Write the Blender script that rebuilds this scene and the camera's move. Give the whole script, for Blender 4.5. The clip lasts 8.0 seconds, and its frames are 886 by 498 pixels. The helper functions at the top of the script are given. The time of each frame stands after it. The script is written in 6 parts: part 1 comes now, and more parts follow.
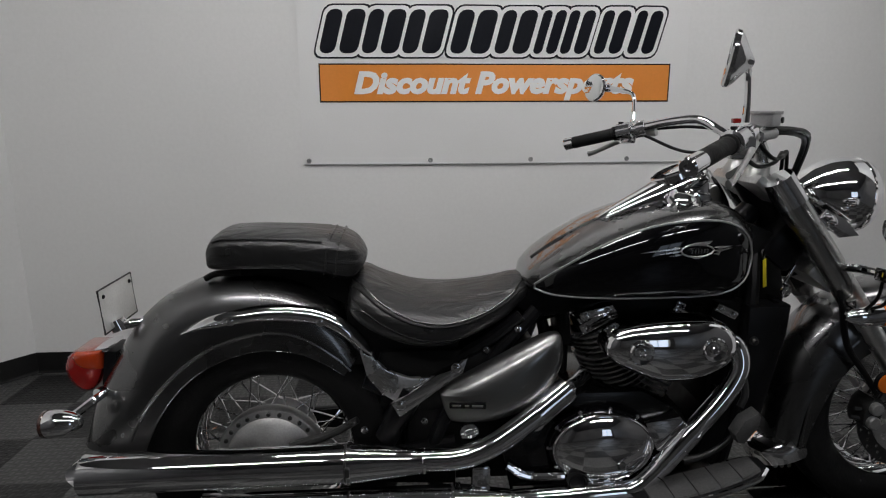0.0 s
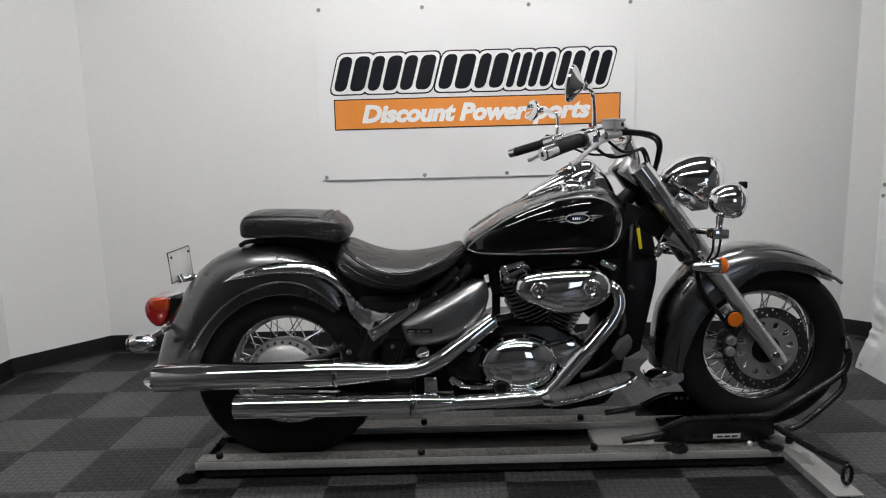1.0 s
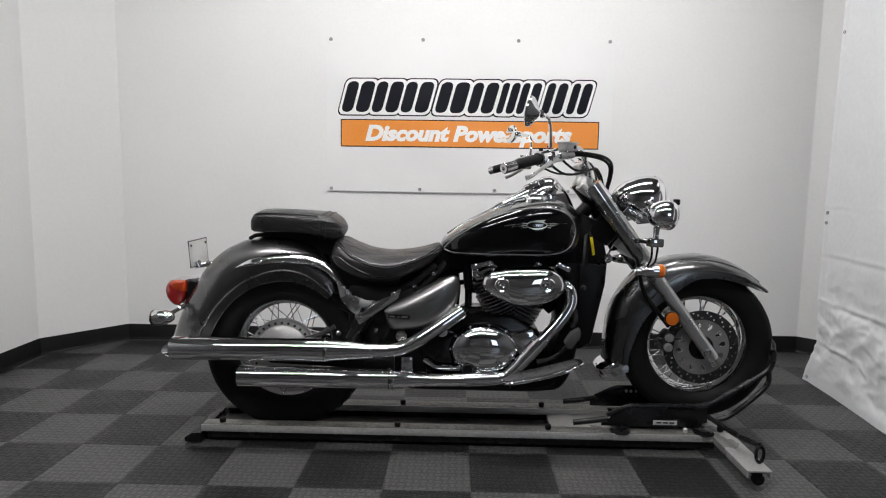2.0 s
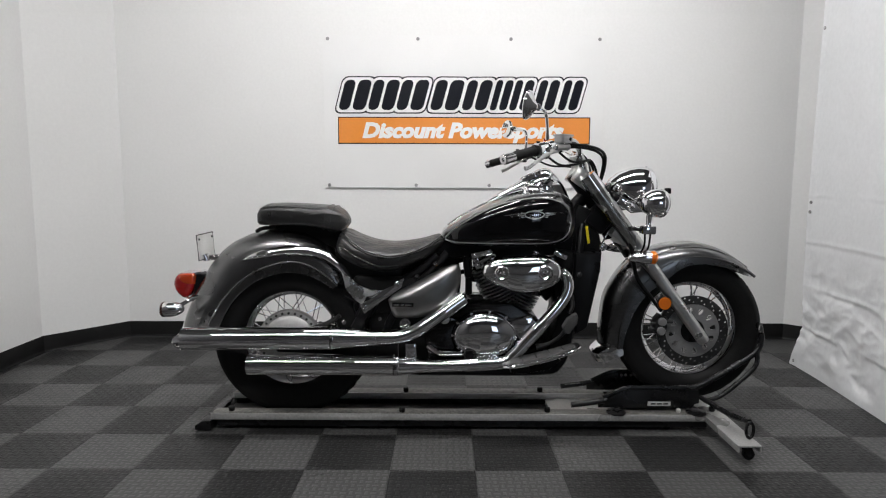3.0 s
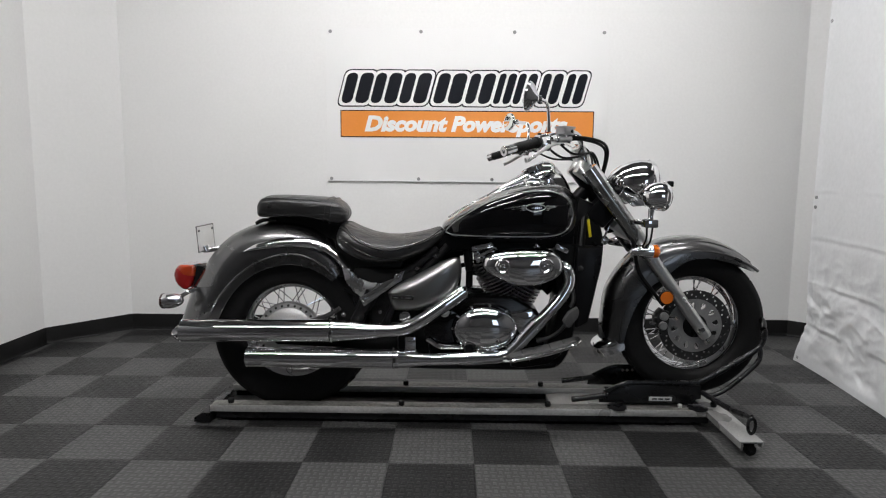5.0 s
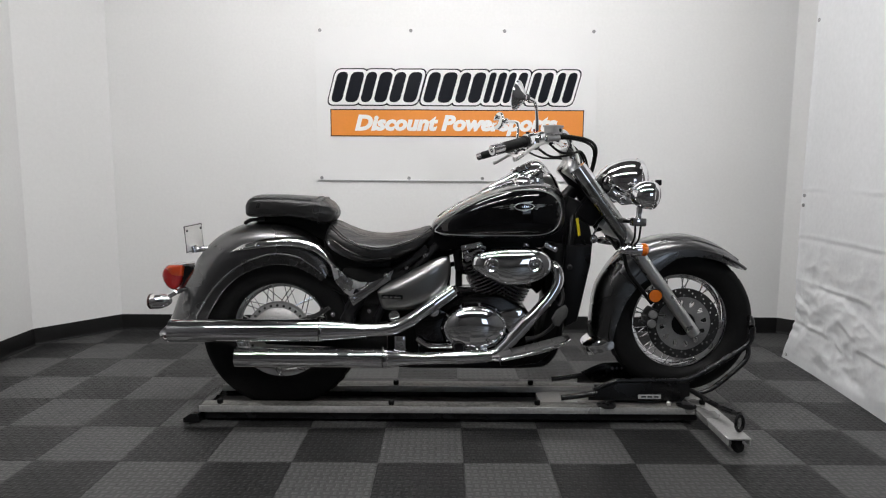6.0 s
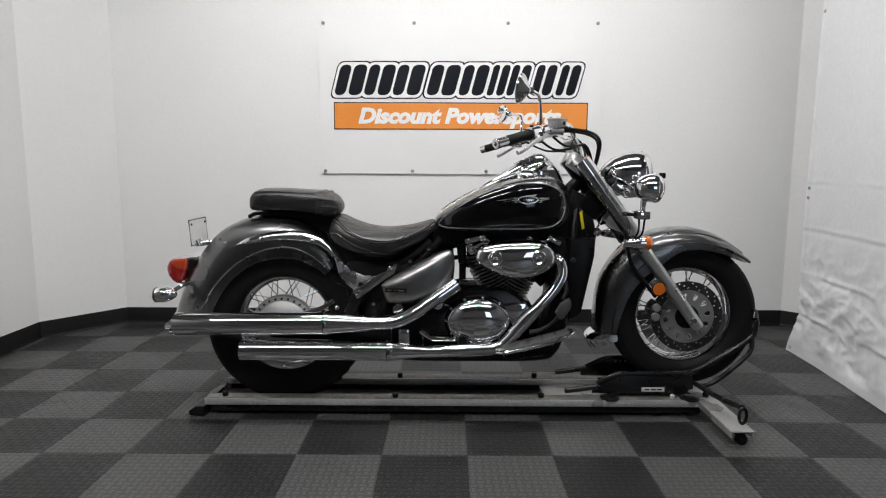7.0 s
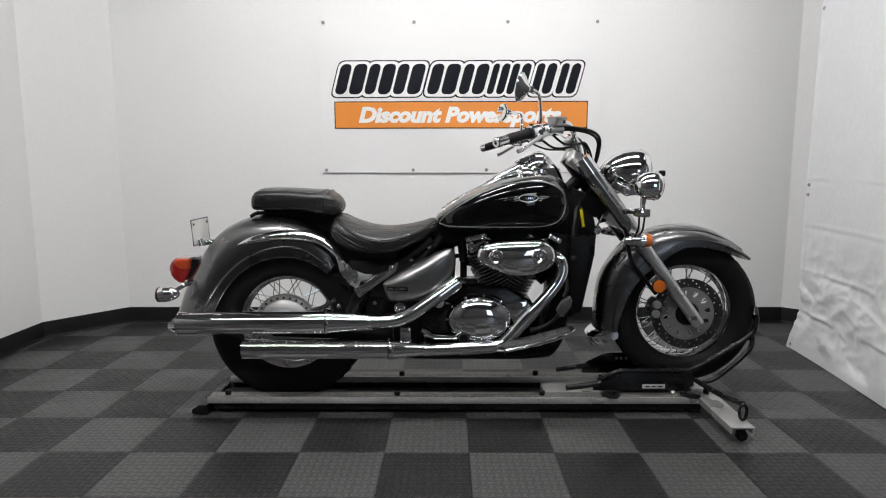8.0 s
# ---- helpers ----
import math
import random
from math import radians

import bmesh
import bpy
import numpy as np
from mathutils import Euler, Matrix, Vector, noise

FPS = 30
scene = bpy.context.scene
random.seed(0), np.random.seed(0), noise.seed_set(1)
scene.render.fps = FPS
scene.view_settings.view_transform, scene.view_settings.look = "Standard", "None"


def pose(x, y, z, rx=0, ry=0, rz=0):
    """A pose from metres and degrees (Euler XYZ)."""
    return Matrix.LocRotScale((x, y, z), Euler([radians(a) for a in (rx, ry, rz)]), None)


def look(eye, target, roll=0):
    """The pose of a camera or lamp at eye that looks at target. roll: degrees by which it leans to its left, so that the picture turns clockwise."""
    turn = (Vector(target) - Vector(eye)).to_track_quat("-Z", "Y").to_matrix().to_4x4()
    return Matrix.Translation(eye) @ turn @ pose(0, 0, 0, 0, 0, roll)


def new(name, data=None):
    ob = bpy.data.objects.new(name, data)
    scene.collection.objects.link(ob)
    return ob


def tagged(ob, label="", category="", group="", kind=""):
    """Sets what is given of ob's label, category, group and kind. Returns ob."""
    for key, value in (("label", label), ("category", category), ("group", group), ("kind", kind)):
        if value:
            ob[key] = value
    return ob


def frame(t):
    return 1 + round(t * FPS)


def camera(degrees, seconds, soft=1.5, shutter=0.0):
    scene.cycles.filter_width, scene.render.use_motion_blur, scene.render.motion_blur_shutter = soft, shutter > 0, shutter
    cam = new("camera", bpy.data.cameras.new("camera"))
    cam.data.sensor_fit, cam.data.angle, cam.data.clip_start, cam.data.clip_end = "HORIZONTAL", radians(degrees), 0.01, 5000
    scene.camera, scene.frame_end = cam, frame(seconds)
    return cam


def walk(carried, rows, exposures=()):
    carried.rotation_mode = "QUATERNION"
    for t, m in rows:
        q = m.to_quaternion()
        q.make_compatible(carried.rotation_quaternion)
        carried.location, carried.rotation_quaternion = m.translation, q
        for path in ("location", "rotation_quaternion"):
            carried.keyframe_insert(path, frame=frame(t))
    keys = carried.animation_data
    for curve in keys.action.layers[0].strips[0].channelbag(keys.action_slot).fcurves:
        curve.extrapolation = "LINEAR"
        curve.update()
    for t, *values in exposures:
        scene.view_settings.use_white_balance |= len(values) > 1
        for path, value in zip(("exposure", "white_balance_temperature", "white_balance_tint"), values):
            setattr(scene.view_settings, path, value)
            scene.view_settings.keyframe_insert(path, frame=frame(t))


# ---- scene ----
cam = camera(70.7, 8.0, soft=1.15)
PATH = [
    (0, (-0.414, -1.021, 1.195), (-0.295, 0.93, 0.77), -0.2),
    (0.3, (-0.300, -1.222, 1.166), (-0.390, 0.722, 0.745), -0.3),
    (0.5, (-0.224, -1.355, 1.149), (-0.4, 0.585, 0.696), -0.4),
    (0.8, (-0.198, -1.520, 1.128), (-0.262, 0.44, 0.724), -0.7),
    (1, (-0.181, -1.67, 1.113), (-0.193, 0.306, 0.805), -1.5),
    (1.2, (-0.19, -1.79, 1.107), (-0.172, 0.184, 0.789), -1.7),
    (2.3, (-0.026, -2.068, 1.064), (-0.083, -0.08, 0.851), 1.3),
    (2.5, (-0.022, -2.093, 1.065), (-0.131, -0.114, 0.797), -0.5),
    (3, (-0.113, -2.12, 1.038), (-0.118, -0.133, 0.809), 0.2),
    (3.5, (-0.117, -2.098, 1.025), (-0.155, -0.113, 0.784), 0.3),
    (4, (-0.102, -2.097, 1.02), (-0.153, -0.113, 0.777), 0.3),
    (5.5, (-0.087, -2.11, 1.022), (-0.093, -0.124, 0.783), 0.4),
    (6, (-0.076, -2.106, 1.022), (-0.077, -0.121, 0.779), 0.3),
    (6.5, (-0.079, -2.106, 1.024), (-0.095, -0.123, 0.761), 0.3),
    (7, (-0.077, -2.109, 1.026), (-0.089, -0.127, 0.759), 0.2),
    (7.5, (-0.076, -2.115, 1.029), (-0.083, -0.132, 0.766), 0.1),
    (8, (-0.077, -2.12, 1.028), (-0.092, -0.139, 0.756), -0.1),
]
walk(cam, [(t, look(eye, target, roll)) for t, eye, target, roll in PATH], exposures=((0.0, -0.84), (0.5, -0.47), (1.0, -0.2), (2.5, -0.05), (6.0, -0.05), (8.0, 0.0)))

# ---- light ----
world = bpy.data.worlds.new("world")
scene.world = world
world.use_nodes = True
world.node_tree.nodes["Background"].inputs["Color"].default_value = (0.6, 0.7, 0.85, 1)
world.node_tree.nodes["Background"].inputs["Strength"].default_value = 2.6
LAMP = 72.0


# ---- materials ----
def material(name, base, rough=0.5, metal=0.0, var=0.12, scale=6.0, fine=90.0, bump=0.0, rvar=0.1, coat=0.0, coat_rough=0.03,
             flake=0.0, island=0.0, spec=0.5):
    """A surface with variation at a coarse and a fine scale, in metres of the object."""
    m = bpy.data.materials.new(name)
    m.use_nodes = True
    nt = m.node_tree
    b = nt.nodes["Principled BSDF"]
    co = nt.nodes.new("ShaderNodeTexCoord")
    n1 = nt.nodes.new("ShaderNodeTexNoise")
    n1.inputs["Scale"].default_value, n1.inputs["Detail"].default_value = scale, 4
    n2 = nt.nodes.new("ShaderNodeTexNoise")
    n2.inputs["Scale"].default_value, n2.inputs["Detail"].default_value = fine, 3
    nt.links.new(co.outputs["Object"], n1.inputs["Vector"])
    nt.links.new(co.outputs["Object"], n2.inputs["Vector"])
    mix = nt.nodes.new("ShaderNodeMath")
    mix.operation = "ADD"
    nt.links.new(n1.outputs["Fac"], mix.inputs[0])
    nt.links.new(n2.outputs["Fac"], mix.inputs[1])
    last = mix
    if island:
        oi = nt.nodes.new("ShaderNodeObjectInfo")
        ma = nt.nodes.new("ShaderNodeMath")
        ma.operation = "MULTIPLY_ADD"
        ma.inputs[1].default_value = island
        nt.links.new(oi.outputs["Random"], ma.inputs[0])
        nt.links.new(mix.outputs[0], ma.inputs[2])
        last = ma
    rng = nt.nodes.new("ShaderNodeMapRange")
    rng.inputs["From Min"].default_value, rng.inputs["From Max"].default_value = 0.6, 1.4 + island
    rng.inputs["To Min"].default_value, rng.inputs["To Max"].default_value = 1 - var, 1 + var
    nt.links.new(last.outputs[0], rng.inputs["Value"])
    col = nt.nodes.new("ShaderNodeVectorMath")
    col.operation = "SCALE"
    col.inputs[0].default_value = base
    nt.links.new(rng.outputs["Result"], col.inputs["Scale"])
    nt.links.new(col.outputs["Vector"], b.inputs["Base Color"])
    rr = nt.nodes.new("ShaderNodeMapRange")
    rr.inputs["From Min"].default_value, rr.inputs["From Max"].default_value = 0.3, 0.7
    rr.inputs["To Min"].default_value, rr.inputs["To Max"].default_value = max(0.01, rough * (1 - rvar * 3)), min(1, rough * (1 + rvar * 3))
    nt.links.new(n1.outputs["Fac"], rr.inputs["Value"])
    nt.links.new(rr.outputs["Result"], b.inputs["Roughness"])
    b.inputs["Metallic"].default_value = metal
    b.inputs["Specular IOR Level"].default_value = spec
    b.inputs["Coat Weight"].default_value, b.inputs["Coat Roughness"].default_value = coat, coat_rough
    if bump:
        bu = nt.nodes.new("ShaderNodeBump")
        bu.inputs["Strength"].default_value, bu.inputs["Distance"].default_value = 1.0, bump
        nt.links.new(n2.outputs["Fac"], bu.inputs["Height"])
        nt.links.new(bu.outputs["Normal"], b.inputs["Normal"])
    return m


def glowing(name, colour, strength):
    m = bpy.data.materials.new(name)
    m.use_nodes = True
    b = m.node_tree.nodes["Principled BSDF"]
    b.inputs["Base Color"].default_value = (0.8, 0.8, 0.8, 1)
    b.inputs["Emission Color"].default_value = (*colour, 1)
    b.inputs["Emission Strength"].default_value = strength
    return m


def lens(name, colour, rough=0.08, trans=0.35):
    m = material(name, colour, rough, 0, 0.08, 30, 300, 0.0002, spec=0.6, coat=1.0)
    m.node_tree.nodes["Principled BSDF"].inputs["Transmission Weight"].default_value = trans
    return m


CHROME = material("chrome", (0.82, 0.82, 0.83), 0.022, 1.0, 0.03, 9, 30, 0.0, 0.25)
CHROME_OLD = material("worn_chrome", (0.74, 0.74, 0.75), 0.09, 1.0, 0.12, 14, 220, 0.00004, 0.25)
CHROME_SCUFFED = material("scratched_chrome", (0.75, 0.75, 0.75), 0.26, 1.0, 0.25, 24, 130, 0.0012, 0.25)
ALU = material("brushed_aluminium", (0.55, 0.55, 0.54), 0.32, 1.0, 0.14, 7, 140, 0.0002, 0.15)
LEG_ALU = material("satin_fork_aluminium", (0.74, 0.74, 0.73), 0.34, 1.0, 0.12, 7, 140, 0.0002, 0.15)
FORK_CHROME = material("dark_chrome", (0.41, 0.41, 0.40), 0.22, 1.0, 0.08, 12, 200, 0.00004, 0.2)
ALU_DULL = material("dull_cast_aluminium", (0.42, 0.42, 0.42), 0.45, 0.9, 0.15, 20, 260, 0.0003)
GREY_PAINT = material("grey_metallic_paint", (0.135, 0.135, 0.136), 0.27, 1.0, 0.06, 5, 900, 0.00003, 0.05, 1.0, 0.03)
SILVER_PAINT = material("silver_metallic_paint", (0.29, 0.29, 0.288), 0.33, 1.0, 0.06, 5, 900, 0.00003, 0.05, 0.9, 0.04)
BLACK_PAINT = material("black_gloss_paint", (0.002, 0.002, 0.0025), 0.5, 0.0, 0.1, 5, 200, 0, 0.05, 1.0, 0.012, spec=0.0)
BLACK_METAL = material("satin_black_metal", (0.004, 0.004, 0.0045), 0.34, 0.0, 0.25, 12, 160, 0.0002, spec=0.17)
DOLLY_BLACK = material("black_enamelled_steel", (0.006, 0.006, 0.0065), 0.26, 0.0, 0.3, 10, 150, 0.0003, spec=0.35)
BLACK_FINS = material("black_engine_metal", (0.004, 0.004, 0.004), 0.22, 0.0, 0.25, 12, 160, 0.0002, spec=0.3)
PIPING = material("glossy_vinyl_piping", (0.01, 0.01, 0.01), 0.22, 0.0, 0.1, 30, 300, 0, spec=0.7)
FIN_EDGE = material("cooling_fin_metal", (0.10, 0.10, 0.10), 0.3, 0.5, 0.25, 14, 200, 0.0002, spec=0.5)
PLASTIC = material("black_plastic", (0.004, 0.004, 0.004), 0.45, 0.0, 0.2, 20, 300, 0.0002, spec=0.17)
RUBBER = material("tyre_rubber", (0.0055, 0.0055, 0.0055), 0.55, 0.0, 0.35, 12, 120, 0.0006, spec=0.2)
PAD_RUBBER = material("worn_pad_rubber", (0.055, 0.055, 0.055), 0.6, 0.0, 0.3, 30, 200, 0.0006, spec=0.2)
GRIP_RUBBER = material("grip_rubber", (0.007, 0.007, 0.007), 0.55, 0.0, 0.2, 30, 300, 0.0008, spec=0.25)
LEATHER = material("black_vinyl", (0.013, 0.013, 0.013), 0.33, 0.0, 0.25, 9, 420, 0.0006, 0.08, spec=0.65)


def creased(m, scale, deep):
    """Adds long soft creases to a surface's relief."""
    nt = m.node_tree
    b = nt.nodes["Principled BSDF"]
    grain = b.inputs["Normal"].links[0].from_socket
    co = [n for n in nt.nodes if n.type == "TEX_COORD"][0]
    mp = nt.nodes.new("ShaderNodeMapping")
    mp.inputs["Scale"].default_value = (0.45, 1.0, 1.3)
    mp.inputs["Rotation"].default_value = (0.0, 0.35, 0.2)
    no = nt.nodes.new("ShaderNodeTexNoise")
    no.inputs["Scale"].default_value, no.inputs["Detail"].default_value, no.inputs["Distortion"].default_value = scale, 3, 1.4
    bu = nt.nodes.new("ShaderNodeBump")
    bu.inputs["Strength"].default_value, bu.inputs["Distance"].default_value = 1.0, deep
    nt.links.new(co.outputs["Object"], mp.inputs["Vector"])
    nt.links.new(mp.outputs["Vector"], no.inputs["Vector"])
    nt.links.new(no.outputs["Fac"], bu.inputs["Height"])
    nt.links.new(grain, bu.inputs["Normal"])
    nt.links.new(bu.outputs["Normal"], b.inputs["Normal"])
    return m


creased(LEATHER, 13, 0.010)
DRUM = material("cast_brake_drum", (0.40, 0.40, 0.395), 0.50, 1.0, 0.18, 20, 200, 0.0002)
DARK_STEEL = material("dark_drilled_steel", (0.05, 0.05, 0.05), 0.4, 0.8, 0.25, 14, 220, 0.0002)
CARRIER = material("grey_disc_carrier", (0.20, 0.20, 0.20), 0.42, 0.35, 0.15, 20, 200, 0.0002)
SMOKED = lens("smoked_amber_lens", (0.06, 0.018, 0.010))
TREAD = material("dark_tread_plate", (0.05, 0.049, 0.046), 0.5, 0.3, 0.5, 8, 90, 0.0004, 0.15)
RAIL_WORN = material("worn_dirty_rail_top", (0.145, 0.142, 0.130), 0.48, 0.3, 0.9, 9, 90, 0.0004, 0.15)
RAIL_ALU = material("scuffed_rail_aluminium", (0.42, 0.418, 0.408), 0.40, 0.45, 0.28, 5, 130, 0.0003, 0.15)
AMBER = lens("amber_lens", (0.85, 0.2, 0.015))
RED = lens("red_lens", (0.38, 0.010, 0.008))
ORANGE_RED = lens("orange_red_lens", (0.62, 0.065, 0.012))
CLEAR = lens("clear_lens", (0.8, 0.82, 0.84), 0.04, 0.85)
MIRROR = material("mirror_glass", (0.9, 0.92, 0.92), 0.01, 1.0, 0.02)
YELLOW = material("yellow_tag_plastic", (0.75, 0.62, 0.02), 0.45, 0, 0.1, 40, 300)
PLATE_WHITE = material("white_plate_back", (0.62, 0.62, 0.6), 0.4, 0.2, 0.12, 20, 200)
WALL_PAINT = material("white_wall_paint", (0.77, 0.768, 0.757), 0.55, 0, 0.035, 1.1, 60, 0.0004, 0.1)
CEILING_PAINT = material("dark_ceiling_paint", (0.09, 0.09, 0.092), 0.8, 0, 0.08, 3, 150, 0.001)
HOUSING = material("white_lamp_enamel", (0.75, 0.75, 0.74), 0.4, 0, 0.05, 3, 150)
REAR_WALL = material("grey_wall_paint", (0.06, 0.06, 0.061), 0.7, 0, 0.1, 1.2, 60, 0.0006)
DARK_WALL = material("unseen_dark_wall", (0.10, 0.10, 0.103), 0.7, 0, 0.15, 1.2, 60, 0.0006)
BASE_VINYL = material("black_vinyl_baseboard", (0.005, 0.005, 0.005), 0.5, 0, 0.25, 6, 90, 0.0002, spec=0.2)
BANNER = material("white_banner_vinyl", (0.772, 0.770, 0.762), 0.45, 0, 0.03, 3, 200, 0, 0.1)
SHEET = material("white_sheet_vinyl", (0.71, 0.72, 0.73), 0.5, 0, 0.06, 5, 45, 0.0006, 0.15)
INK_BLACK = material("black_print", (0.006, 0.007, 0.011), 0.4, 0, 0.2, 8, 90, spec=0.14)
INK_ORANGE = material("orange_print", (0.78, 0.27, 0.045), 0.4, 0, 0.05, 8, 90)
INK_WHITE = material("white_print", (0.84, 0.84, 0.83), 0.4, 0, 0.03, 8, 90)
LABEL_GREY = material("grey_print", (0.5, 0.5, 0.5), 0.5, 0, 0.15, 60, 200)
GROMMET = material("steel_grommet", (0.3, 0.3, 0.3), 0.35, 1.0, 0.1)
CONCRETE = material("dark_subfloor", (0.05, 0.05, 0.05), 0.85, 0, 0.2, 3, 40, 0.001)
TUBE_GLOW = glowing("lit_tube", (1.0, 0.985, 0.985), LAMP)


def tile_material(name, base, bar_light):
    """Ribbed polypropylene: small raised bars, turned a quarter from cell to cell."""
    m = material(name, base, 0.40, 0, 0.16, 3.5, 60, 0.0, 0.04, island=0.5, spec=0.35)
    nt = m.node_tree
    b = nt.nodes["Principled BSDF"]
    co = [n for n in nt.nodes if n.type == "TEX_COORD"][0]
    sep = nt.nodes.new("ShaderNodeSeparateXYZ")
    nt.links.new(co.outputs["Object"], sep.inputs[0])

    def op(kind, a, c=None):
        n = nt.nodes.new("ShaderNodeMath")
        n.operation = kind
        for k, v in enumerate((a, c)):
            if v is None:
                continue
            if isinstance(v, (int, float)):
                n.inputs[k].default_value = v
            else:
                nt.links.new(v, n.inputs[k])
        return n.outputs[0]

    cell = 0.3048 / 12
    u, v = op("DIVIDE", sep.outputs[0], cell), op("DIVIDE", sep.outputs[1], cell)
    fu, fv = op("SUBTRACT", op("FRACT", op("ADD", u, 100)), 0.5), op("SUBTRACT", op("FRACT", op("ADD", v, 100)), 0.5)
    odd = op("MODULO", op("ADD", op("FLOOR", op("ADD", u, 100)), op("FLOOR", op("ADD", v, 100))), 2)
    a = op("MAXIMUM", op("MULTIPLY", op("ABSOLUTE", fu), 1.0), op("MULTIPLY", op("ABSOLUTE", fv), 2.1))
    c = op("MAXIMUM", op("MULTIPLY", op("ABSOLUTE", fu), 2.1), op("MULTIPLY", op("ABSOLUTE", fv), 1.0))
    d = op("ADD", op("MULTIPLY", a, odd), op("MULTIPLY", c, op("SUBTRACT", 1.0, odd)))
    r = nt.nodes.new("ShaderNodeMapRange")
    r.inputs["From Min"].default_value, r.inputs["From Max"].default_value = 0.46, 0.34
    nt.links.new(d, r.inputs["Value"])
    bu = nt.nodes.new("ShaderNodeBump")
    bu.inputs["Strength"].default_value, bu.inputs["Distance"].default_value = 1.0, 0.0048
    nt.links.new(r.outputs["Result"], bu.inputs["Height"])
    nt.links.new(bu.outputs["Normal"], b.inputs["Normal"])
    # light caught by the bars, put into the colour: tops paler, gaps darker
    plain = b.inputs["Base Color"].links[0].from_socket
    worn = nt.nodes.new("ShaderNodeVectorMath")
    worn.operation = "SCALE"
    w = nt.nodes.new("ShaderNodeMapRange")
    w.inputs["To Min"].default_value, w.inputs["To Max"].default_value = 0.9, bar_light
    nt.links.new(r.outputs["Result"], w.inputs["Value"])
    nt.links.new(plain, worn.inputs[0])
    nt.links.new(w.outputs["Result"], worn.inputs["Scale"])
    nt.links.new(worn.outputs["Vector"], b.inputs["Base Color"])
    return m


TILE_LIGHT = tile_material("light_grey_tile", (0.064, 0.064, 0.063), 1.40)
TILE_DARK = tile_material("charcoal_tile", (0.0125, 0.0125, 0.0125), 1.75)


# ---- mesh helpers ----
def part(name, bm, mat, parent=None, label="", sharp=35, at=None):
    """Links a bmesh as one mesh object, under a thing or a part."""
    bmesh.ops.recalc_face_normals(bm, faces=bm.faces)
    me = bpy.data.meshes.new(name)
    bm.to_mesh(me)
    bm.free()
    me.polygons.foreach_set("use_smooth", [True] * len(me.polygons))
    me.set_sharp_from_angle(angle=radians(sharp))
    me.materials.append(mat)
    ob = new(name, me)
    if parent is not None:
        ob.parent = parent
    if at is not None:
        ob.matrix_basis = at
    if label:
        ob["label"] = label
    return ob


def group_empty(name, place, label, category, group="", kind=""):
    ob = new(name)
    ob.empty_display_size = 0.1
    ob.location = place
    return tagged(ob, label, category, group, kind)


def curve(pts, n=8, closed=False):
    """Points of a smooth line through pts, n to a span."""
    P = [Vector(p) for p in pts]
    k = len(P)
    out = []
    for i in range(k if closed else k - 1):
        a = P[(i - 1) % k] if closed or i > 0 else P[0] * 2 - P[1]
        b, c = P[i], P[(i + 1) % k]
        d = P[(i + 2) % k] if closed or i + 2 < k else c * 2 - b
        for j in range(n):
            t = j / n
            out.append(0.5 * ((2 * b) + (c - a) * t + (2 * a - 5 * b + 4 * c - d) * t * t + (3 * b - a - 3 * c + d) * t ** 3))
    if not closed:
        out.append(P[-1].copy())
    return out


def along(table, x):
    """Smooth reading of rows (x, v1, v2, ...) at x."""
    if x <= table[0][0]:
        return table[0][1:]
    if x >= table[-1][0]:
        return table[-1][1:]
    for i in range(len(table) - 1):
        if table[i][0] <= x <= table[i + 1][0]:
            a, b = table[i], table[i + 1]
            p, q = table[max(0, i - 1)], table[min(len(table) - 1, i + 2)]
            h = b[0] - a[0]
            t = (x - a[0]) / h
            res = []
            for k in range(1, len(a)):
                ma = (b[k] - p[k]) / (b[0] - p[0]) * h
                mb = (q[k] - a[k]) / (q[0] - a[0]) * h
                res.append((2 * t ** 3 - 3 * t * t + 1) * a[k] + (t ** 3 - 2 * t * t + t) * ma + (3 * t * t - 2 * t ** 3) * b[k] + (t ** 3 - t * t) * mb)
            return res


def loft(bm, rings, closed=True, caps=True):
    rows = [[bm.verts.new(p) for p in ring] for ring in rings]
    n = len(rows[0])
    for a, b in zip(rows, rows[1:]):
        for i in range(n if closed else n - 1):
            j = (i + 1) % n
            bm.faces.new((a[i], a[j], b[j], b[i]))
    if caps and closed:
        bm.faces.new(rows[0][::-1])
        bm.faces.new(rows[-1])
    return rows


def shell(bm, thick):
    """Gives an open sheet its thickness."""
    bmesh.ops.recalc_face_normals(bm, faces=bm.faces)
    bm.normal_update()
    bmesh.ops.solidify(bm, geom=list(bm.faces), thickness=thick)


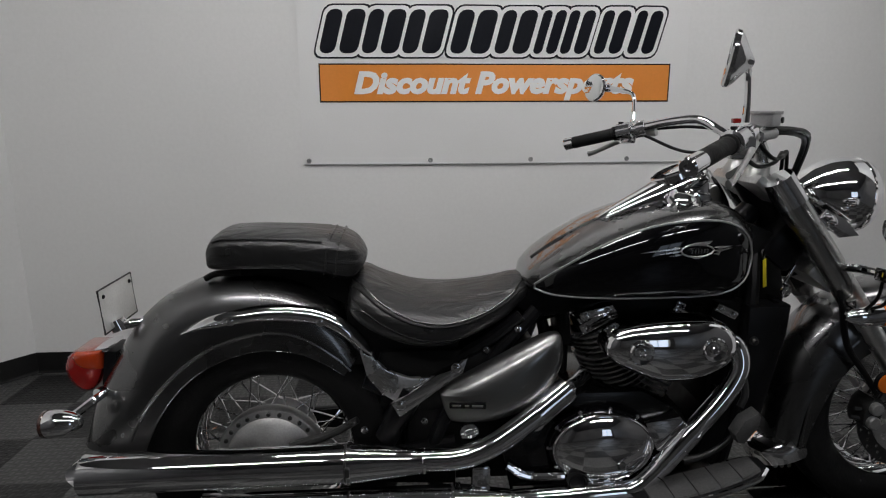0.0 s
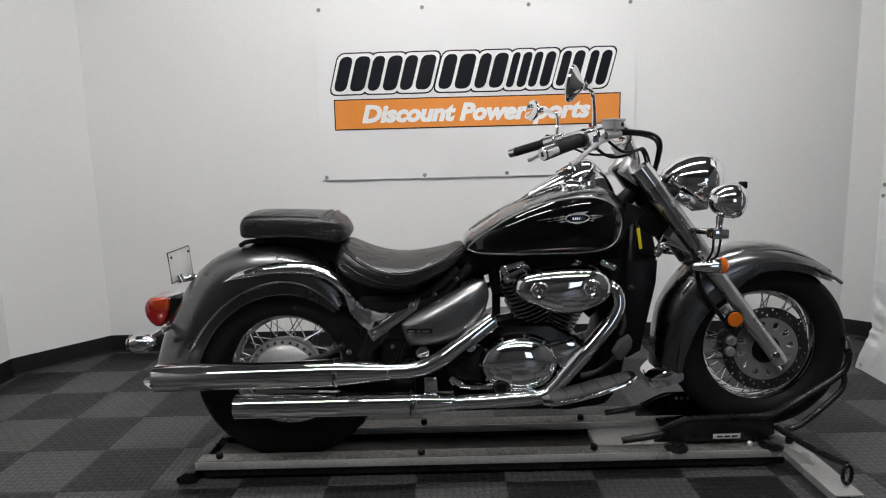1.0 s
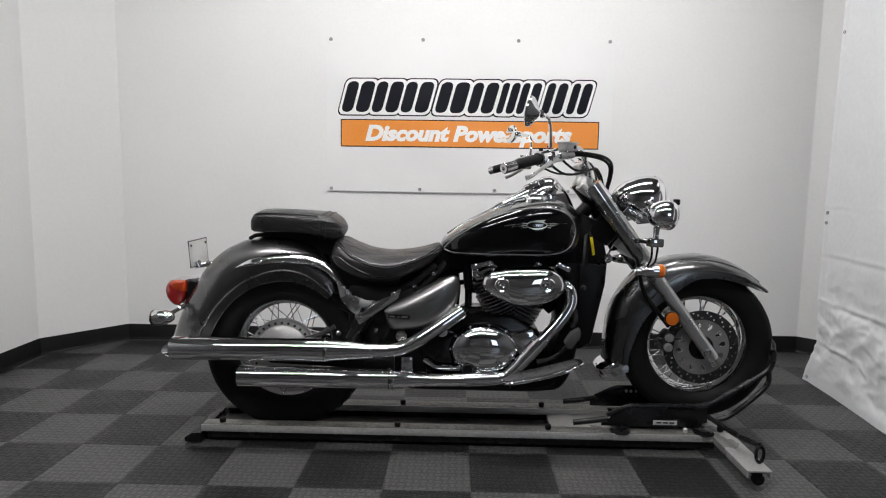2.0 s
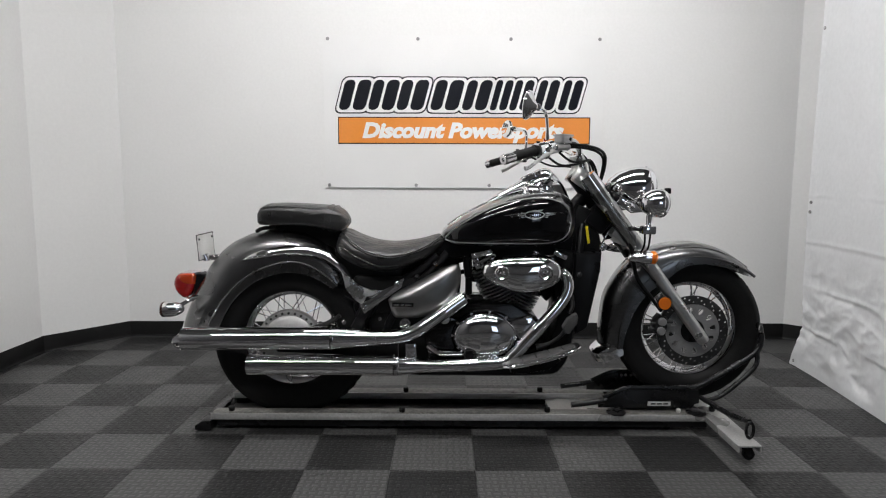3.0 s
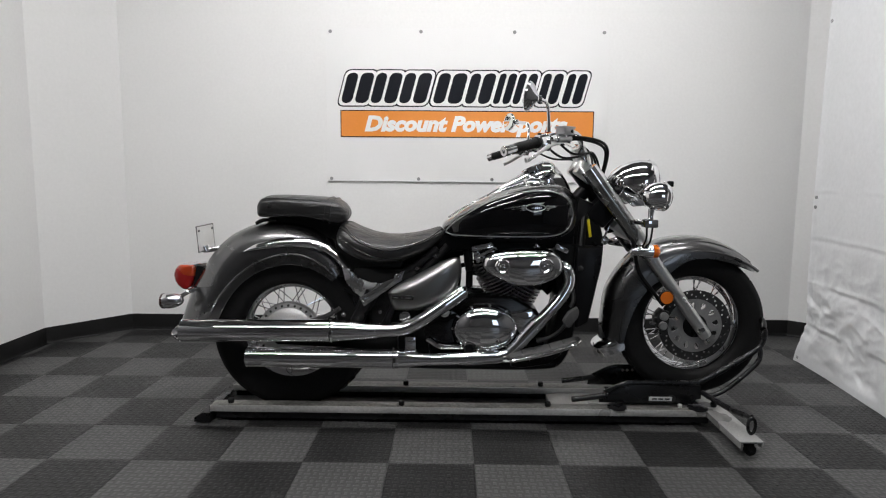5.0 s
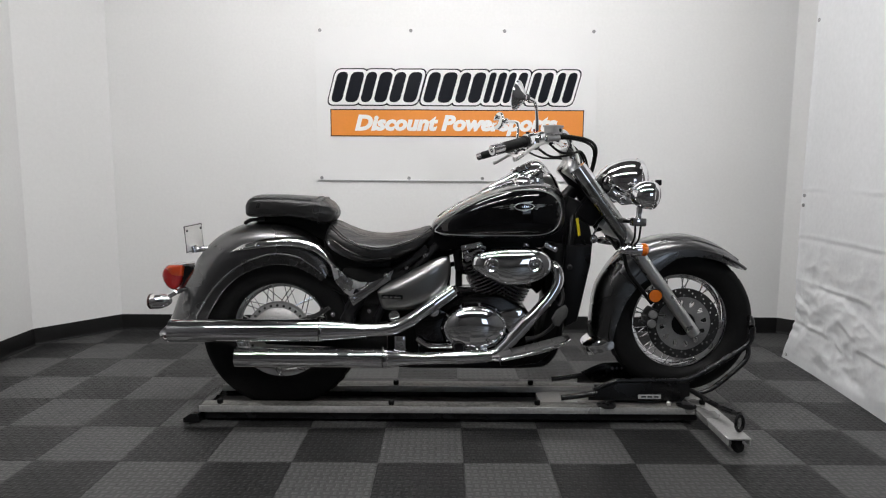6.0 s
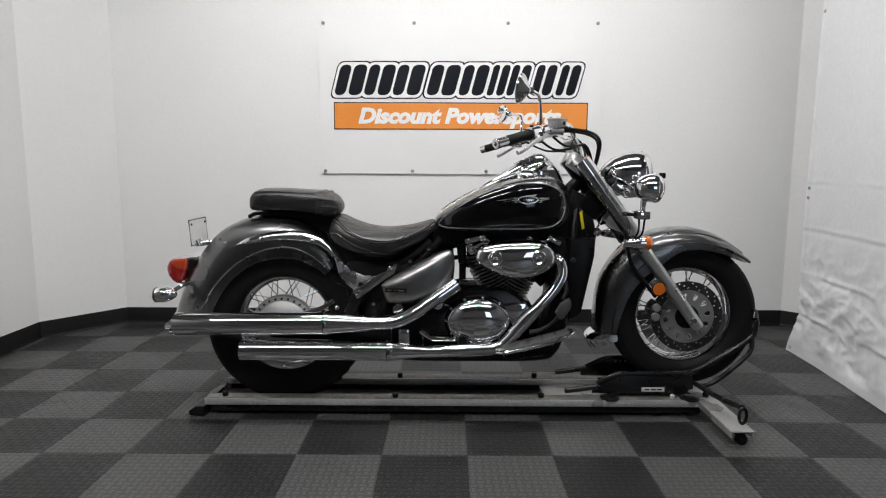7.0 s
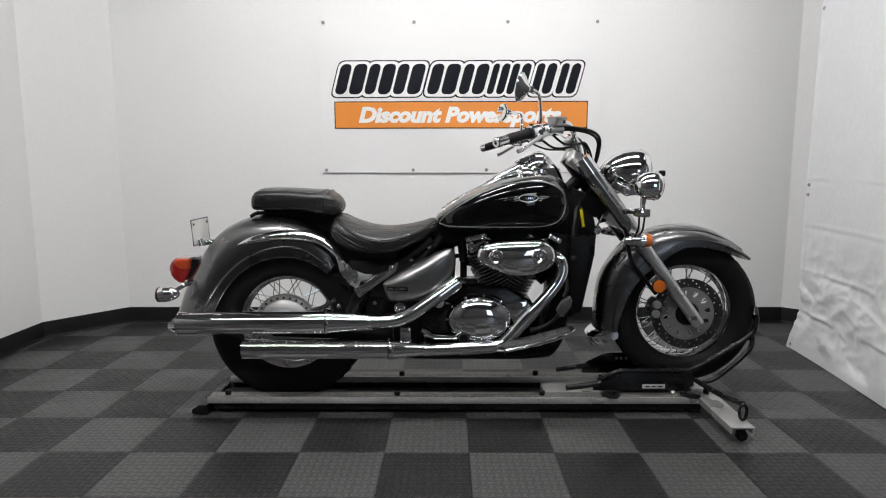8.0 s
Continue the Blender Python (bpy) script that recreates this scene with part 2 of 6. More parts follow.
def tube(bm, pts, r, seg=12, n=6, closed=False, caps=True, flat=1.0, straight=False):
    P = [Vector(p) for p in pts] if straight else curve(pts, n, closed)
    m = len(P)
    rings, up = [], None
    for i, p in enumerate(P):
        if closed:
            d = (P[(i + 1) % m] - P[i - 1]).normalized()
        else:
            d = (P[min(i + 1, m - 1)] - P[max(i - 1, 0)]).normalized()
        if up is None:
            up = d.orthogonal().normalized() if abs(d.y) > 0.9 else Vector((0, 1, 0))
        up = (up - d * up.dot(d)).normalized()
        side = d.cross(up)
        if isinstance(r, (int, float)):
            rad = r
        else:
            s = i / (m - 1) * (len(r) - 1)
            k = min(int(s), len(r) - 2)
            rad = r[k] + (r[k + 1] - r[k]) * (s - k)
        rings.append([p + (up * math.cos(a) * flat + side * math.sin(a)) * rad for a in [2 * math.pi * q / seg for q in range(seg)]])
    if closed:
        rings.append(rings[0])
        rows = loft(bm, rings, True, False)
        bmesh.ops.remove_doubles(bm, verts=rows[0] + rows[-1], dist=1e-6)
    else:
        loft(bm, rings, True, caps)


def lathe(bm, profile, origin=(0, 0, 0), axis="y", seg=48, closed=False, aim=None):
    """Turns (along, radius) rows about an axis through origin; aim gives the axis as a vector."""
    d = Vector(aim).normalized() if aim is not None else Vector({"x": (1, 0, 0), "y": (0, 1, 0), "z": (0, 0, 1)}[axis])
    u = d.orthogonal().normalized() if aim is not None else Vector({"x": (0, 0, 1), "y": (0, 0, 1), "z": (1, 0, 0)}[axis])
    v = d.cross(u)
    o = Vector(origin)
    rings = []
    for h, r in profile:
        rings.append([o + d * h + (u * math.cos(a) + v * math.sin(a)) * max(r, 1e-4) for a in [2 * math.pi * q / seg for q in range(seg)]])
    if closed:
        rings.append(rings[0])
        rows = loft(bm, rings, True, False)
        bmesh.ops.remove_doubles(bm, verts=rows[0] + rows[-1], dist=1e-6)
    else:
        loft(bm, rings, True, True)


def box(bm, centre, size, bevel=0.0, turn=None):
    m = Matrix.Translation(centre) @ (turn or Matrix.Identity(4)) @ Matrix.Diagonal((*size, 1))
    made = bmesh.ops.create_cube(bm, size=1, matrix=m)
    if bevel:
        edges = {e for v in made["verts"] for e in v.link_edges}
        bmesh.ops.bevel(bm, geom=list(edges), offset=bevel, segments=2, profile=0.5, affect="EDGES")


def prism(bm, outline, y0, y1, bevel=0.0):
    """An (x, z) outline, thick from y0 to y1."""
    vs = [bm.verts.new((x, y0, z)) for x, z in outline]
    f = bm.faces.new(vs)
    got = bmesh.ops.extrude_face_region(bm, geom=[f])
    top = [g for g in got["geom"] if isinstance(g, bmesh.types.BMVert)]
    bmesh.ops.translate(bm, verts=top, vec=(0, y1 - y0, 0))
    if bevel:
        edges = [e for e in bm.edges if all(v in top for v in e.verts) or all(v in vs for v in e.verts)]
        bmesh.ops.bevel(bm, geom=edges, offset=bevel, segments=2, profile=0.5, affect="EDGES")


def dome(bm, outline, y0, steps, close=True):
    """Rings of an (x, z) outline, drawn in towards its middle: steps of (scale, y)."""
    cx, cz = sum(p[0] for p in outline) / len(outline), sum(p[1] for p in outline) / len(outline)
    rings = [[(cx + (x - cx) * s, y, cz + (z - cz) * s) for x, z in outline] for s, y in [(1.0, y0)] + list(steps)]
    loft(bm, rings)


def pierced(bm, outline, holes, y0, y1):
    """A flat plate in x and z with holes right through it."""
    edges = []
    for loop in [outline] + holes:
        vs = [bm.verts.new((x, y0, z)) for x, z in loop]
        edges += [bm.edges.new((vs[i], vs[(i + 1) % len(vs)])) for i in range(len(vs))]
    got = bmesh.ops.triangle_fill(bm, use_beauty=True, use_dissolve=False, edges=edges)
    faces = [g for g in got["geom"] if isinstance(g, bmesh.types.BMFace)]
    ex = bmesh.ops.extrude_face_region(bm, geom=faces)
    bmesh.ops.translate(bm, verts=[g for g in ex["geom"] if isinstance(g, bmesh.types.BMVert)], vec=(0, y1 - y0, 0))


def circle(cx, cz, r, n=10, rz=None, start=0.0):
    return [(cx + r * math.cos(start + 2 * math.pi * i / n), cz + (rz or r) * math.sin(start + 2 * math.pi * i / n)) for i in range(n)]


def bolt(bm, p, aim, r=0.008, h=0.006):
    """A domed bolt head on a washer."""
    lathe(bm, [(0, r * 1.35), (0.0015, r * 1.35), (0.0016, r), (h * 0.7, r), (h, r * 0.6)], p, aim=aim, seg=12)


# ---- the room ----
T = 0.3048
BACK, LEFT, RIGHT, REAR, HIGH = 1.865, -2.48, 2.5, -5.4, 3.1


def wall(name, p, q, mat=WALL_PAINT, label="plain white painted booth wall", low=-0.12, high=HIGH, thick=0.12):
    """A wall whose inner face runs from p to q, with the room on its right hand."""
    bm = bmesh.new()
    a, b = Vector((*p, 0)), Vector((*q, 0))
    out = Vector((-(b - a).y, (b - a).x, 0)).normalized() * thick
    loft(bm, [[a + Vector((0, 0, z)), b + Vector((0, 0, z)), b + out + Vector((0, 0, z)), a + out + Vector((0, 0, z))] for z in (low, high)])
    return tagged(part(name, bm, mat), label, "wall", kind="structure")


def baseboard(p, q):
    """Cove base: a thin black strip with a rounded top and a toe."""
    bm = bmesh.new()
    a, b = Vector((*p, 0)), Vector((*q, 0))
    inn = Vector(((b - a).y, -(b - a).x, 0)).normalized()
    shape = [(0.0, 0.0), (0.014, 0.0), (0.009, 0.006), (0.006, 0.016), (0.005, 0.094), (0.003, 0.098), (0.0, 0.098)]
    loft(bm, [[e + inn * (d + 0.002) + Vector((0, 0, z + 0.002)) for d, z in shape] for e in (a, b)])
    return tagged(part("baseboard", bm, BASE_VINYL), "black vinyl cove base along the wall", "baseboard", kind="structure")


CORNERS = [(LEFT, -0.9), (LEFT, 1.47), (-2.16, BACK), (2.09, BACK), (RIGHT, 1.47), (RIGHT, -0.2)]
WALL_NAMES = ["wall_west", "wall_north_west", "wall_north", "wall_north_east", "wall_east"]
for wall_name, p0, p1 in zip(WALL_NAMES, CORNERS, CORNERS[1:]):
    wall(wall_name, p0, p1)
    baseboard(p0, p1)
# unseen dark stretches, added to keep side light off the machine
DARK = [(RIGHT, -0.2), (RIGHT, REAR), (LEFT, REAR), (LEFT, -0.9)]
for wall_name, p0, p1 in zip(["wall_east_rear", "wall_west_rear"], (DARK[0], DARK[2]), (DARK[1], DARK[3])):
    wall(wall_name, p0, p1, DARK_WALL, "unseen dark wall added to cut the side light")
# the wall behind, with a window that lets in a little daylight
WX0, WX1, WZ0, WZ1 = 1.30, 2.36, 0.55, 2.45
bm = bmesh.new()
for x0, x1, z0, z1 in ((LEFT, WX0, -0.12, HIGH), (WX1, RIGHT, -0.12, HIGH), (WX0, WX1, -0.12, WZ0), (WX0, WX1, WZ1, HIGH)):
    box(bm, ((x0 + x1) / 2, REAR - 0.06, (z0 + z1) / 2), (x1 - x0, 0.12, z1 - z0))
tagged(part("wall_south", bm, REAR_WALL), "grey workshop wall with a window", "wall", kind="structure")
bm = bmesh.new()
wmx, wmz = (WX0 + WX1) / 2, (WZ0 + WZ1) / 2
wide_in = WX1 - WX0 - 0.12
for x, z, sx, sz in ((WX0 + 0.03, wmz, 0.06, WZ1 - WZ0), (WX1 - 0.03, wmz, 0.06, WZ1 - WZ0), (wmx, wmz, 0.04, WZ1 - WZ0 - 0.12), (wmx, WZ0 + 0.03, wide_in, 0.06), (wmx, WZ1 - 0.03, wide_in, 0.06), (wmx, wmz, wide_in, 0.03)):
    box(bm, (x, REAR - 0.05, z), (sx, 0.05 if sx > 0.5 else 0.055, sz), 0.004)
tagged(part("window_1", bm, HOUSING), "white framed workshop window", "window", kind="structure")

bm = bmesh.new()
box(bm, ((LEFT + RIGHT) / 2, (BACK + REAR) / 2, HIGH + 0.06), (RIGHT - LEFT + 0.4, BACK - REAR + 0.4, 0.12))
tagged(part("ceiling", bm, CEILING_PAINT), "dark painted ceiling over the booth", "ceiling", kind="structure")
bm = bmesh.new()
box(bm, ((LEFT + RIGHT) / 2, (BACK + REAR) / 2, -0.07), (RIGHT - LEFT + 0.4, BACK - REAR + 0.4, 0.1))
floor = tagged(part("floor", bm, CONCRETE), "checkered floor of grey and charcoal interlocking tiles", "floor", kind="structure")


def ceiling_light(x, y):
    """A wraparound fitting: a shallow tray with a lit half-round diffuser."""
    ob = group_empty("ceiling_light", (x, y, HIGH), "white wraparound ceiling fitting with a lit diffuser", "ceiling light", "ceiling lights")
    bm = bmesh.new()
    box(bm, (0, 0, -0.02), (1.24, 0.15, 0.04), 0.006)
    part("housing", bm, HOUSING, ob)
    bm = bmesh.new()
    shape = [(0.055 * math.cos(q), -0.042 - 0.045 * math.sin(q)) for q in [math.pi * k / 12 for k in range(13)]]
    loft(bm, [[(e, u, v) for u, v in shape] for e in (-0.6, 0.6)])
    part("diffuser", bm, TUBE_GLOW, ob, "lit diffuser")
    for sx in (-1, 1):
        bm = bmesh.new()
        box(bm, (sx * 0.608, 0, -0.066), (0.014, 0.12, 0.055), 0.003)
        part("end_cap", bm, HOUSING, ob)
    return ob


for ly, row in ((0.25, (-0.66, 0.66)), (-1.75, (-1.66, -0.34, 0.98))):
    for lx in row:
        ceiling_light(lx, ly)


# ---- the banner on the back wall ----
def banner_y(x, z):
    """How far the cloth stands off the wall, with slack folds between its fixings."""
    s = 0.004 * math.sin(7.1 * x + 2.3 * z) + 0.003 * math.sin(17 * x - 9 * z) + 0.004 * math.sin(5 * (x + 1.3 * z) + 1.0)
    edge = min(1.0, (z - 0.972) / 0.25, (1.905 - z) / 0.2)
    return BACK - 0.009 - 0.7 * abs(edge) * (0.006 + s)


def on_banner(bm, lift=0.004):
    for v in bm.verts:
        v.co.y = banner_y(v.co.x, v.co.z) - lift


banner = group_empty("banner", (0, 0, 0), "white vinyl wall banner, black logo above an orange stripe", "banner")
bm = bmesh.new()
rings = []
for i in range(81):
    x = -0.868 + i * (1.738 / 80)
    rings.append([(x, banner_y(x, 0.972 + k * 0.933 / 44), 0.972 + k * 0.933 / 44) for k in range(45)])
loft(bm, rings, False, False)
shell(bm, 0.0012)
part("cloth", bm, BANNER, banner, sharp=60)
for z, xs in ((1.884, (-0.84, -0.282, 0.292, 0.84)), (0.986, (-0.843, -0.294, 0.168, 0.62))):
    for x in xs:
        bm = bmesh.new()
        lathe(bm, [(0.0, 0.011), (-0.003, 0.010), (-0.004, 0.007), (-0.002, 0.004)], (x, banner_y(x, z) - 0.002, z), "y", 16)
        part("grommet", bm, GROMMET, banner, "steel grommet")
# the hem's shade is given by its grey colour
bm = bmesh.new()
tube(bm, [(-0.868, BACK - 0.010, 0.971), (0.0, BACK - 0.011, 0.969), (0.87, BACK - 0.010, 0.971)], 0.0024, 8)
part("hem", bm, LABEL_GREY, banner, "grey shaded hem")


def flat_patch(name, outline, mat, lift, nx=40):
    """A printed (x, z) patch that follows the cloth."""
    bm = bmesh.new()
    f = bm.faces.new([bm.verts.new((x, 0, z)) for x, z in outline])
    xs = [p[0] for p in outline]
    for k in range(1, nx):
        cut = min(xs) + (max(xs) - min(xs)) * k / nx
        bmesh.ops.bisect_plane(bm, geom=list(bm.verts) + list(bm.edges) + list(bm.faces), plane_co=(cut, 0, 0), plane_no=(1, 0, 0))
    on_banner(bm, lift)
    return part(name, bm, mat, banner, sharp=80)


flat_patch("stripe_border", [(-0.783, 1.243), (0.793, 1.243), (0.793, 1.410), (-0.783, 1.410)], INK_BLACK, 0.003)
flat_patch("orange_stripe", [(-0.777, 1.249), (0.787, 1.249), (0.787, 1.404), (-0.777, 1.404)], INK_ORANGE, 0.0045)


def lettering(text, size, x0, x1, z0, mat, lift):
    """Words in the built-in font, slanted, thickened and fitted between x0 and x1."""
    cu = bpy.data.curves.new("lettering", "FONT")
    cu.body, cu.size, cu.shear, cu.offset = text, size, 0.25, size * 0.052
    cu.resolution_u = 3
    ob = bpy.data.objects.new("lettering", cu)
    scene.collection.objects.link(ob)
    bpy.context.view_layer.update()
    me = bpy.data.meshes.new_from_object(ob.evaluated_get(bpy.context.evaluated_depsgraph_get()))
    bpy.data.objects.remove(ob)
    bm = bmesh.new()
    bm.from_mesh(me)
    bpy.data.meshes.remove(me)
    lo, hi = min(v.co.x for v in bm.verts), max(v.co.x for v in bm.verts)
    for v in bm.verts:
        v.co = Vector((x0 + (v.co.x - lo) / (hi - lo) * (x1 - x0), 0, z0 + v.co.y))
    on_banner(bm, lift)
    return part("lettering", bm, mat, banner, "white slanted words", sharp=80)


lettering("Discount Powersports", 0.125, -0.632, 0.63, 1.285, INK_WHITE, 0.006)


def slanted(x0, x1, z0, z1, grow=0.0, lean=0.27, cut=0.16):
    """A slanted block with rounded corners."""
    x0, x1, z0, z1 = x0 - grow, x1 + grow, z0 - grow, z1 + grow
    c = min(cut * (z1 - z0), 0.45 * (x1 - x0))
    pts = []
    for cx, cz, a0 in ((x1 - c, z0 + c, -90), (x1 - c, z1 - c, 0), (x0 + c, z1 - c, 90), (x0 + c, z0 + c, 180)):
        pts += [(cx + c * math.cos(radians(a0 + q)), cz + c * math.sin(radians(a0 + q))) for q in (0, 30, 60, 90)]
    return [(x + lean * (z - 1.45), z) for x, z in pts]


LOGO = [(-0.782, -0.613), (-0.599, -0.437), (-0.423, -0.254), (-0.212, -0.036), (-0.015, 0.140), (0.161, 0.267), (0.281, 0.397), (0.432, 0.555), (0.583, 0.703)]
for x0, x1 in LOGO:
    flat_patch("logo_outline", slanted(x0, x1, 1.452, 1.636, 0.022), INK_BLACK, 0.003, 10)
for x0, x1 in LOGO:
    flat_patch("logo_border", slanted(x0, x1, 1.452, 1.636, 0.015), INK_WHITE, 0.0045, 10)
for x0, x1 in LOGO:
    split = x0 + 0.46 * (x1 - x0)
    flat_patch("logo_bar", slanted(x0, split - 0.008, 1.452, 1.636, 0.0), INK_BLACK, 0.006, 5)
    flat_patch("logo_bar", slanted(split + 0.008, x1, 1.452, 1.636, 0.0), INK_BLACK, 0.006, 5)


# ---- the hanging sheet ----
bm = bmesh.new()


def ease(a, b, v):
    t = max(0.0, min(1.0, (v - a) / (b - a)))
    return t * t * (3 - 2 * t)


def sheet_x(y, z):
    """Slack vinyl with level fold lines, crumpled in its lower half above a smooth hem."""
    x = 1.84 - 0.095 * (1.3 - y) + 0.009 * math.sin(2.1 * y + 0.4 * z)
    low = ease(0.80, 0.30, z) * ease(0.03, 0.09, z)
    patch = 0.5 + 0.9 * noise.noise((y * 2.2, z * 2.6, 5.0))
    x += low * patch * (0.030 * noise.noise((y * 3.4 - z, z * 5.5, 0.3)) + 0.034 * abs(noise.noise((y * 5.0 + z * 3.0, z * 9.0, 7.0))) + 0.016 * abs(noise.noise((y * 12.0, z * 21.0 - y * 6.0, 2.0))))
    x += 0.0016 * ease(1.3, 0.6, z) * noise.noise((y * 7.0, z * 9.0, 3.0))
    for crease, deep in ((0.237, 0.007), (0.463, 0.0065), (0.705, 0.0045), (0.947, 0.003), (1.19, 0.0018), (1.43, 0.0015)):
        d = (z - crease - 0.004 * noise.noise((y * 6.0, crease, 2.0))) / 0.009
        x -= 0.8 * deep * (math.exp(-d * d) - 0.7 * math.exp(-((d + 2.0) / 1.5) ** 2)) * max(0.0, 0.55 + 1.1 * noise.noise((y * 3.5, crease * 5, 9.0)))
    # the turned edge stands off a little
    x -= 0.006 * ease(1.18, 1.22, y)
    return x


rings = []
heights = [0.004 + 0.008 * k for k in range(130)] + [1.044 + 0.03 * k for k in range(62)]
for i, y in enumerate([1.228 - 0.009 * k for k in range(130)] + [0.045 - 0.03 * k for k in range(4)]):
    rings.append([(sheet_x(y, z), y + (0.082 * max(0.0, 1 - z / 0.23) - 0.03 * max(0.0, z - 0.8)) * ease(1.0, 1.228, y), z) for z in heights])
loft(bm, rings, False, False)
shell(bm, 0.002)
sheet = tagged(part("hanging_sheet", bm, SHEET, sharp=60), "white creased vinyl sheet hanging to the floor over the side wall", "sheet")
for y, z in ((1.270, 0.03), (1.203, 0.861), (1.200, 0.912), (1.180, 1.80)):
    bm = bmesh.new()
    lathe(bm, [(0.004, 0.010), (-0.003, 0.009), (-0.004, 0.006), (0.0, 0.0035)], (sheet_x(y, z) - 0.003, y, z), "x", 14)
    part("grommet", bm, GROMMET, sheet, "steel grommet")


# ---- the rolling motorcycle dolly ----
dolly = group_empty("motorcycle_dolly", (0, 0, 0), "low rolling motorcycle dolly of aluminium rails on black steel", "dolly")


def rail(y0, y1, x0, x1, top):
    """A lipped aluminium channel."""
    bm = bmesh.new()
    box(bm, ((x0 + x1) / 2, (y0 + y1) / 2, top - 0.012), (x1 - x0, y1 - y0, 0.024), 0.003)
    box(bm, ((x0 + x1) / 2, y0 + 0.004, top + 0.001), (x1 - x0, 0.006, 0.004), 0.001)
    ob = part("rail", bm, RAIL_ALU, dolly, "scuffed aluminium rail")
    bm = bmesh.new()
    box(bm, ((x0 + x1) / 2, (y0 + y1) / 2 + 0.005, top + 0.0005), (x1 - x0 - 0.004, y1 - y0 - 0.014, 0.002), 0.0005)
    part("wear_strip", bm, RAIL_WORN, ob, "dirty worn top")
    return ob


TOP = 0.070
rail(0.342, 0.412, -1.070, 0.955, TOP)
rail(0.592, 0.668, -1.060, 0.955, TOP)
bm = bmesh.new()
box(bm, (-0.05, 0.5015, 0.022), (2.0, 0.176, 0.008), 0.001)
part("tread_plate", bm, TREAD, dolly, "dark mottled metal tread plate")
bm = bmesh.new()
prism(bm, [(0.34, 0.027), (0.66, 0.027), (0.66, 0.060), (0.40, 0.054), (0.34, 0.048)], 0.416, 0.588, 0.002)
part("chock_ramp", bm, RAIL_ALU, dolly, "bright aluminium ramp below the chock")
bm = bmesh.new()
for y in (0.380, 0.632):
    box(bm, (-0.04, y, 0.0305), (2.02, 0.05, 0.030), 0.003)
part("base_frame", bm, DOLLY_BLACK, dolly, "black steel base frame")
bm = bmesh.new()
prism(bm, [(-1.132, 0.006), (-1.065, 0.006), (-1.068, 0.044), (-1.102, 0.044), (-1.132, 0.024)], 0.33, 0.68, 0.003)
part("end_bar", bm, DOLLY_BLACK, dolly, "black steel end bar")
bm = bmesh.new()
box(bm, (1.002, 0.511, TOP - 0.004), (0.088, 0.903, 0.007), 0.002)
for x in (0.962, 1.042):
    box(bm, (x, 0.511, TOP - 0.016), (0.006, 0.903, 0.022), 0.001)
part("cross_plate", bm, RAIL_ALU, dolly, "pale aluminium cross plate")


def caster(x, y):
    bm = bmesh.new()
    box(bm, (x, y, 0.057), (0.05, 0.05, 0.006), 0.002)
    for dy in (-0.014, 0.014):
        prism(bm, [(x - 0.018, 0.055), (x + 0.018, 0.055), (x + 0.02, 0.02), (x + 0.006, 0.014)], y + dy - 0.0015, y + dy + 0.0015)
    c = part("caster", bm, DOLLY_BLACK, dolly)
    bm = bmesh.new()
    lathe(bm, [(-0.010, 0.015), (-0.008, 0.021), (0.008, 0.021), (0.010, 0.015)], (x + 0.011, y, 0.0225), "y", 20)
    part("caster_wheel", bm, RUBBER, c)


for cx, cy in ((1.005, 0.098), (1.005, 0.92), (0.80, 0.380), (-1.0, 0.635), (-1.0, 0.380)):
    caster(cx, cy)
for kx, ky in ((-0.995, 0.380), (-0.287, 0.374), (0.316, 0.380), (1.005, 0.398), (-0.286, 0.622), (0.322, 0.628), (-0.985, 0.635)):
    bm = bmesh.new()
    lathe(bm, [(0, 0.011), (0.004, 0.0125), (0.016, 0.0125), (0.02, 0.009)], (kx, ky, TOP + 0.001), "z", 14)
    part("knob", bm, PLASTIC, dolly, "black plastic knob")
# eye of the locking bar
bm = bmesh.new()
tube(bm, [(1.022, 0.108, 0.078), (1.034, 0.108, 0.094), (1.034, 0.108, 0.124), (1.022, 0.108, 0.140), (1.010, 0.108, 0.124), (1.010, 0.108, 0.094)], 0.006, 10, 5, True)
tube(bm, [(1.022, 0.111, 0.138), (1.0, 0.23, 0.123), (0.955, 0.395, 0.131)], 0.011, 10, 5)
part("lock_eye", bm, DOLLY_BLACK, dolly, "black steel ring on its bar")


# wheel chock, bolted to the rails
def chock_side(y0, y1):
    bm = bmesh.new()
    prism(bm, [(0.53, 0.086), (0.86, 0.084), (0.95, 0.106), (0.945, 0.170), (0.64, 0.170), (0.57, 0.140), (0.53, 0.114)], y0, y1, 0.004)
    tube(bm, [(0.55, (y0 + y1) / 2, 0.127), (0.63, (y0 + y1) / 2, 0.165), (0.70, (y0 + y1) / 2, 0.172), (0.94, (y0 + y1) / 2, 0.172)], 0.010, 10, 4)
    return part("chock_side", bm, DOLLY_BLACK, dolly, "black steel wheel chock side")


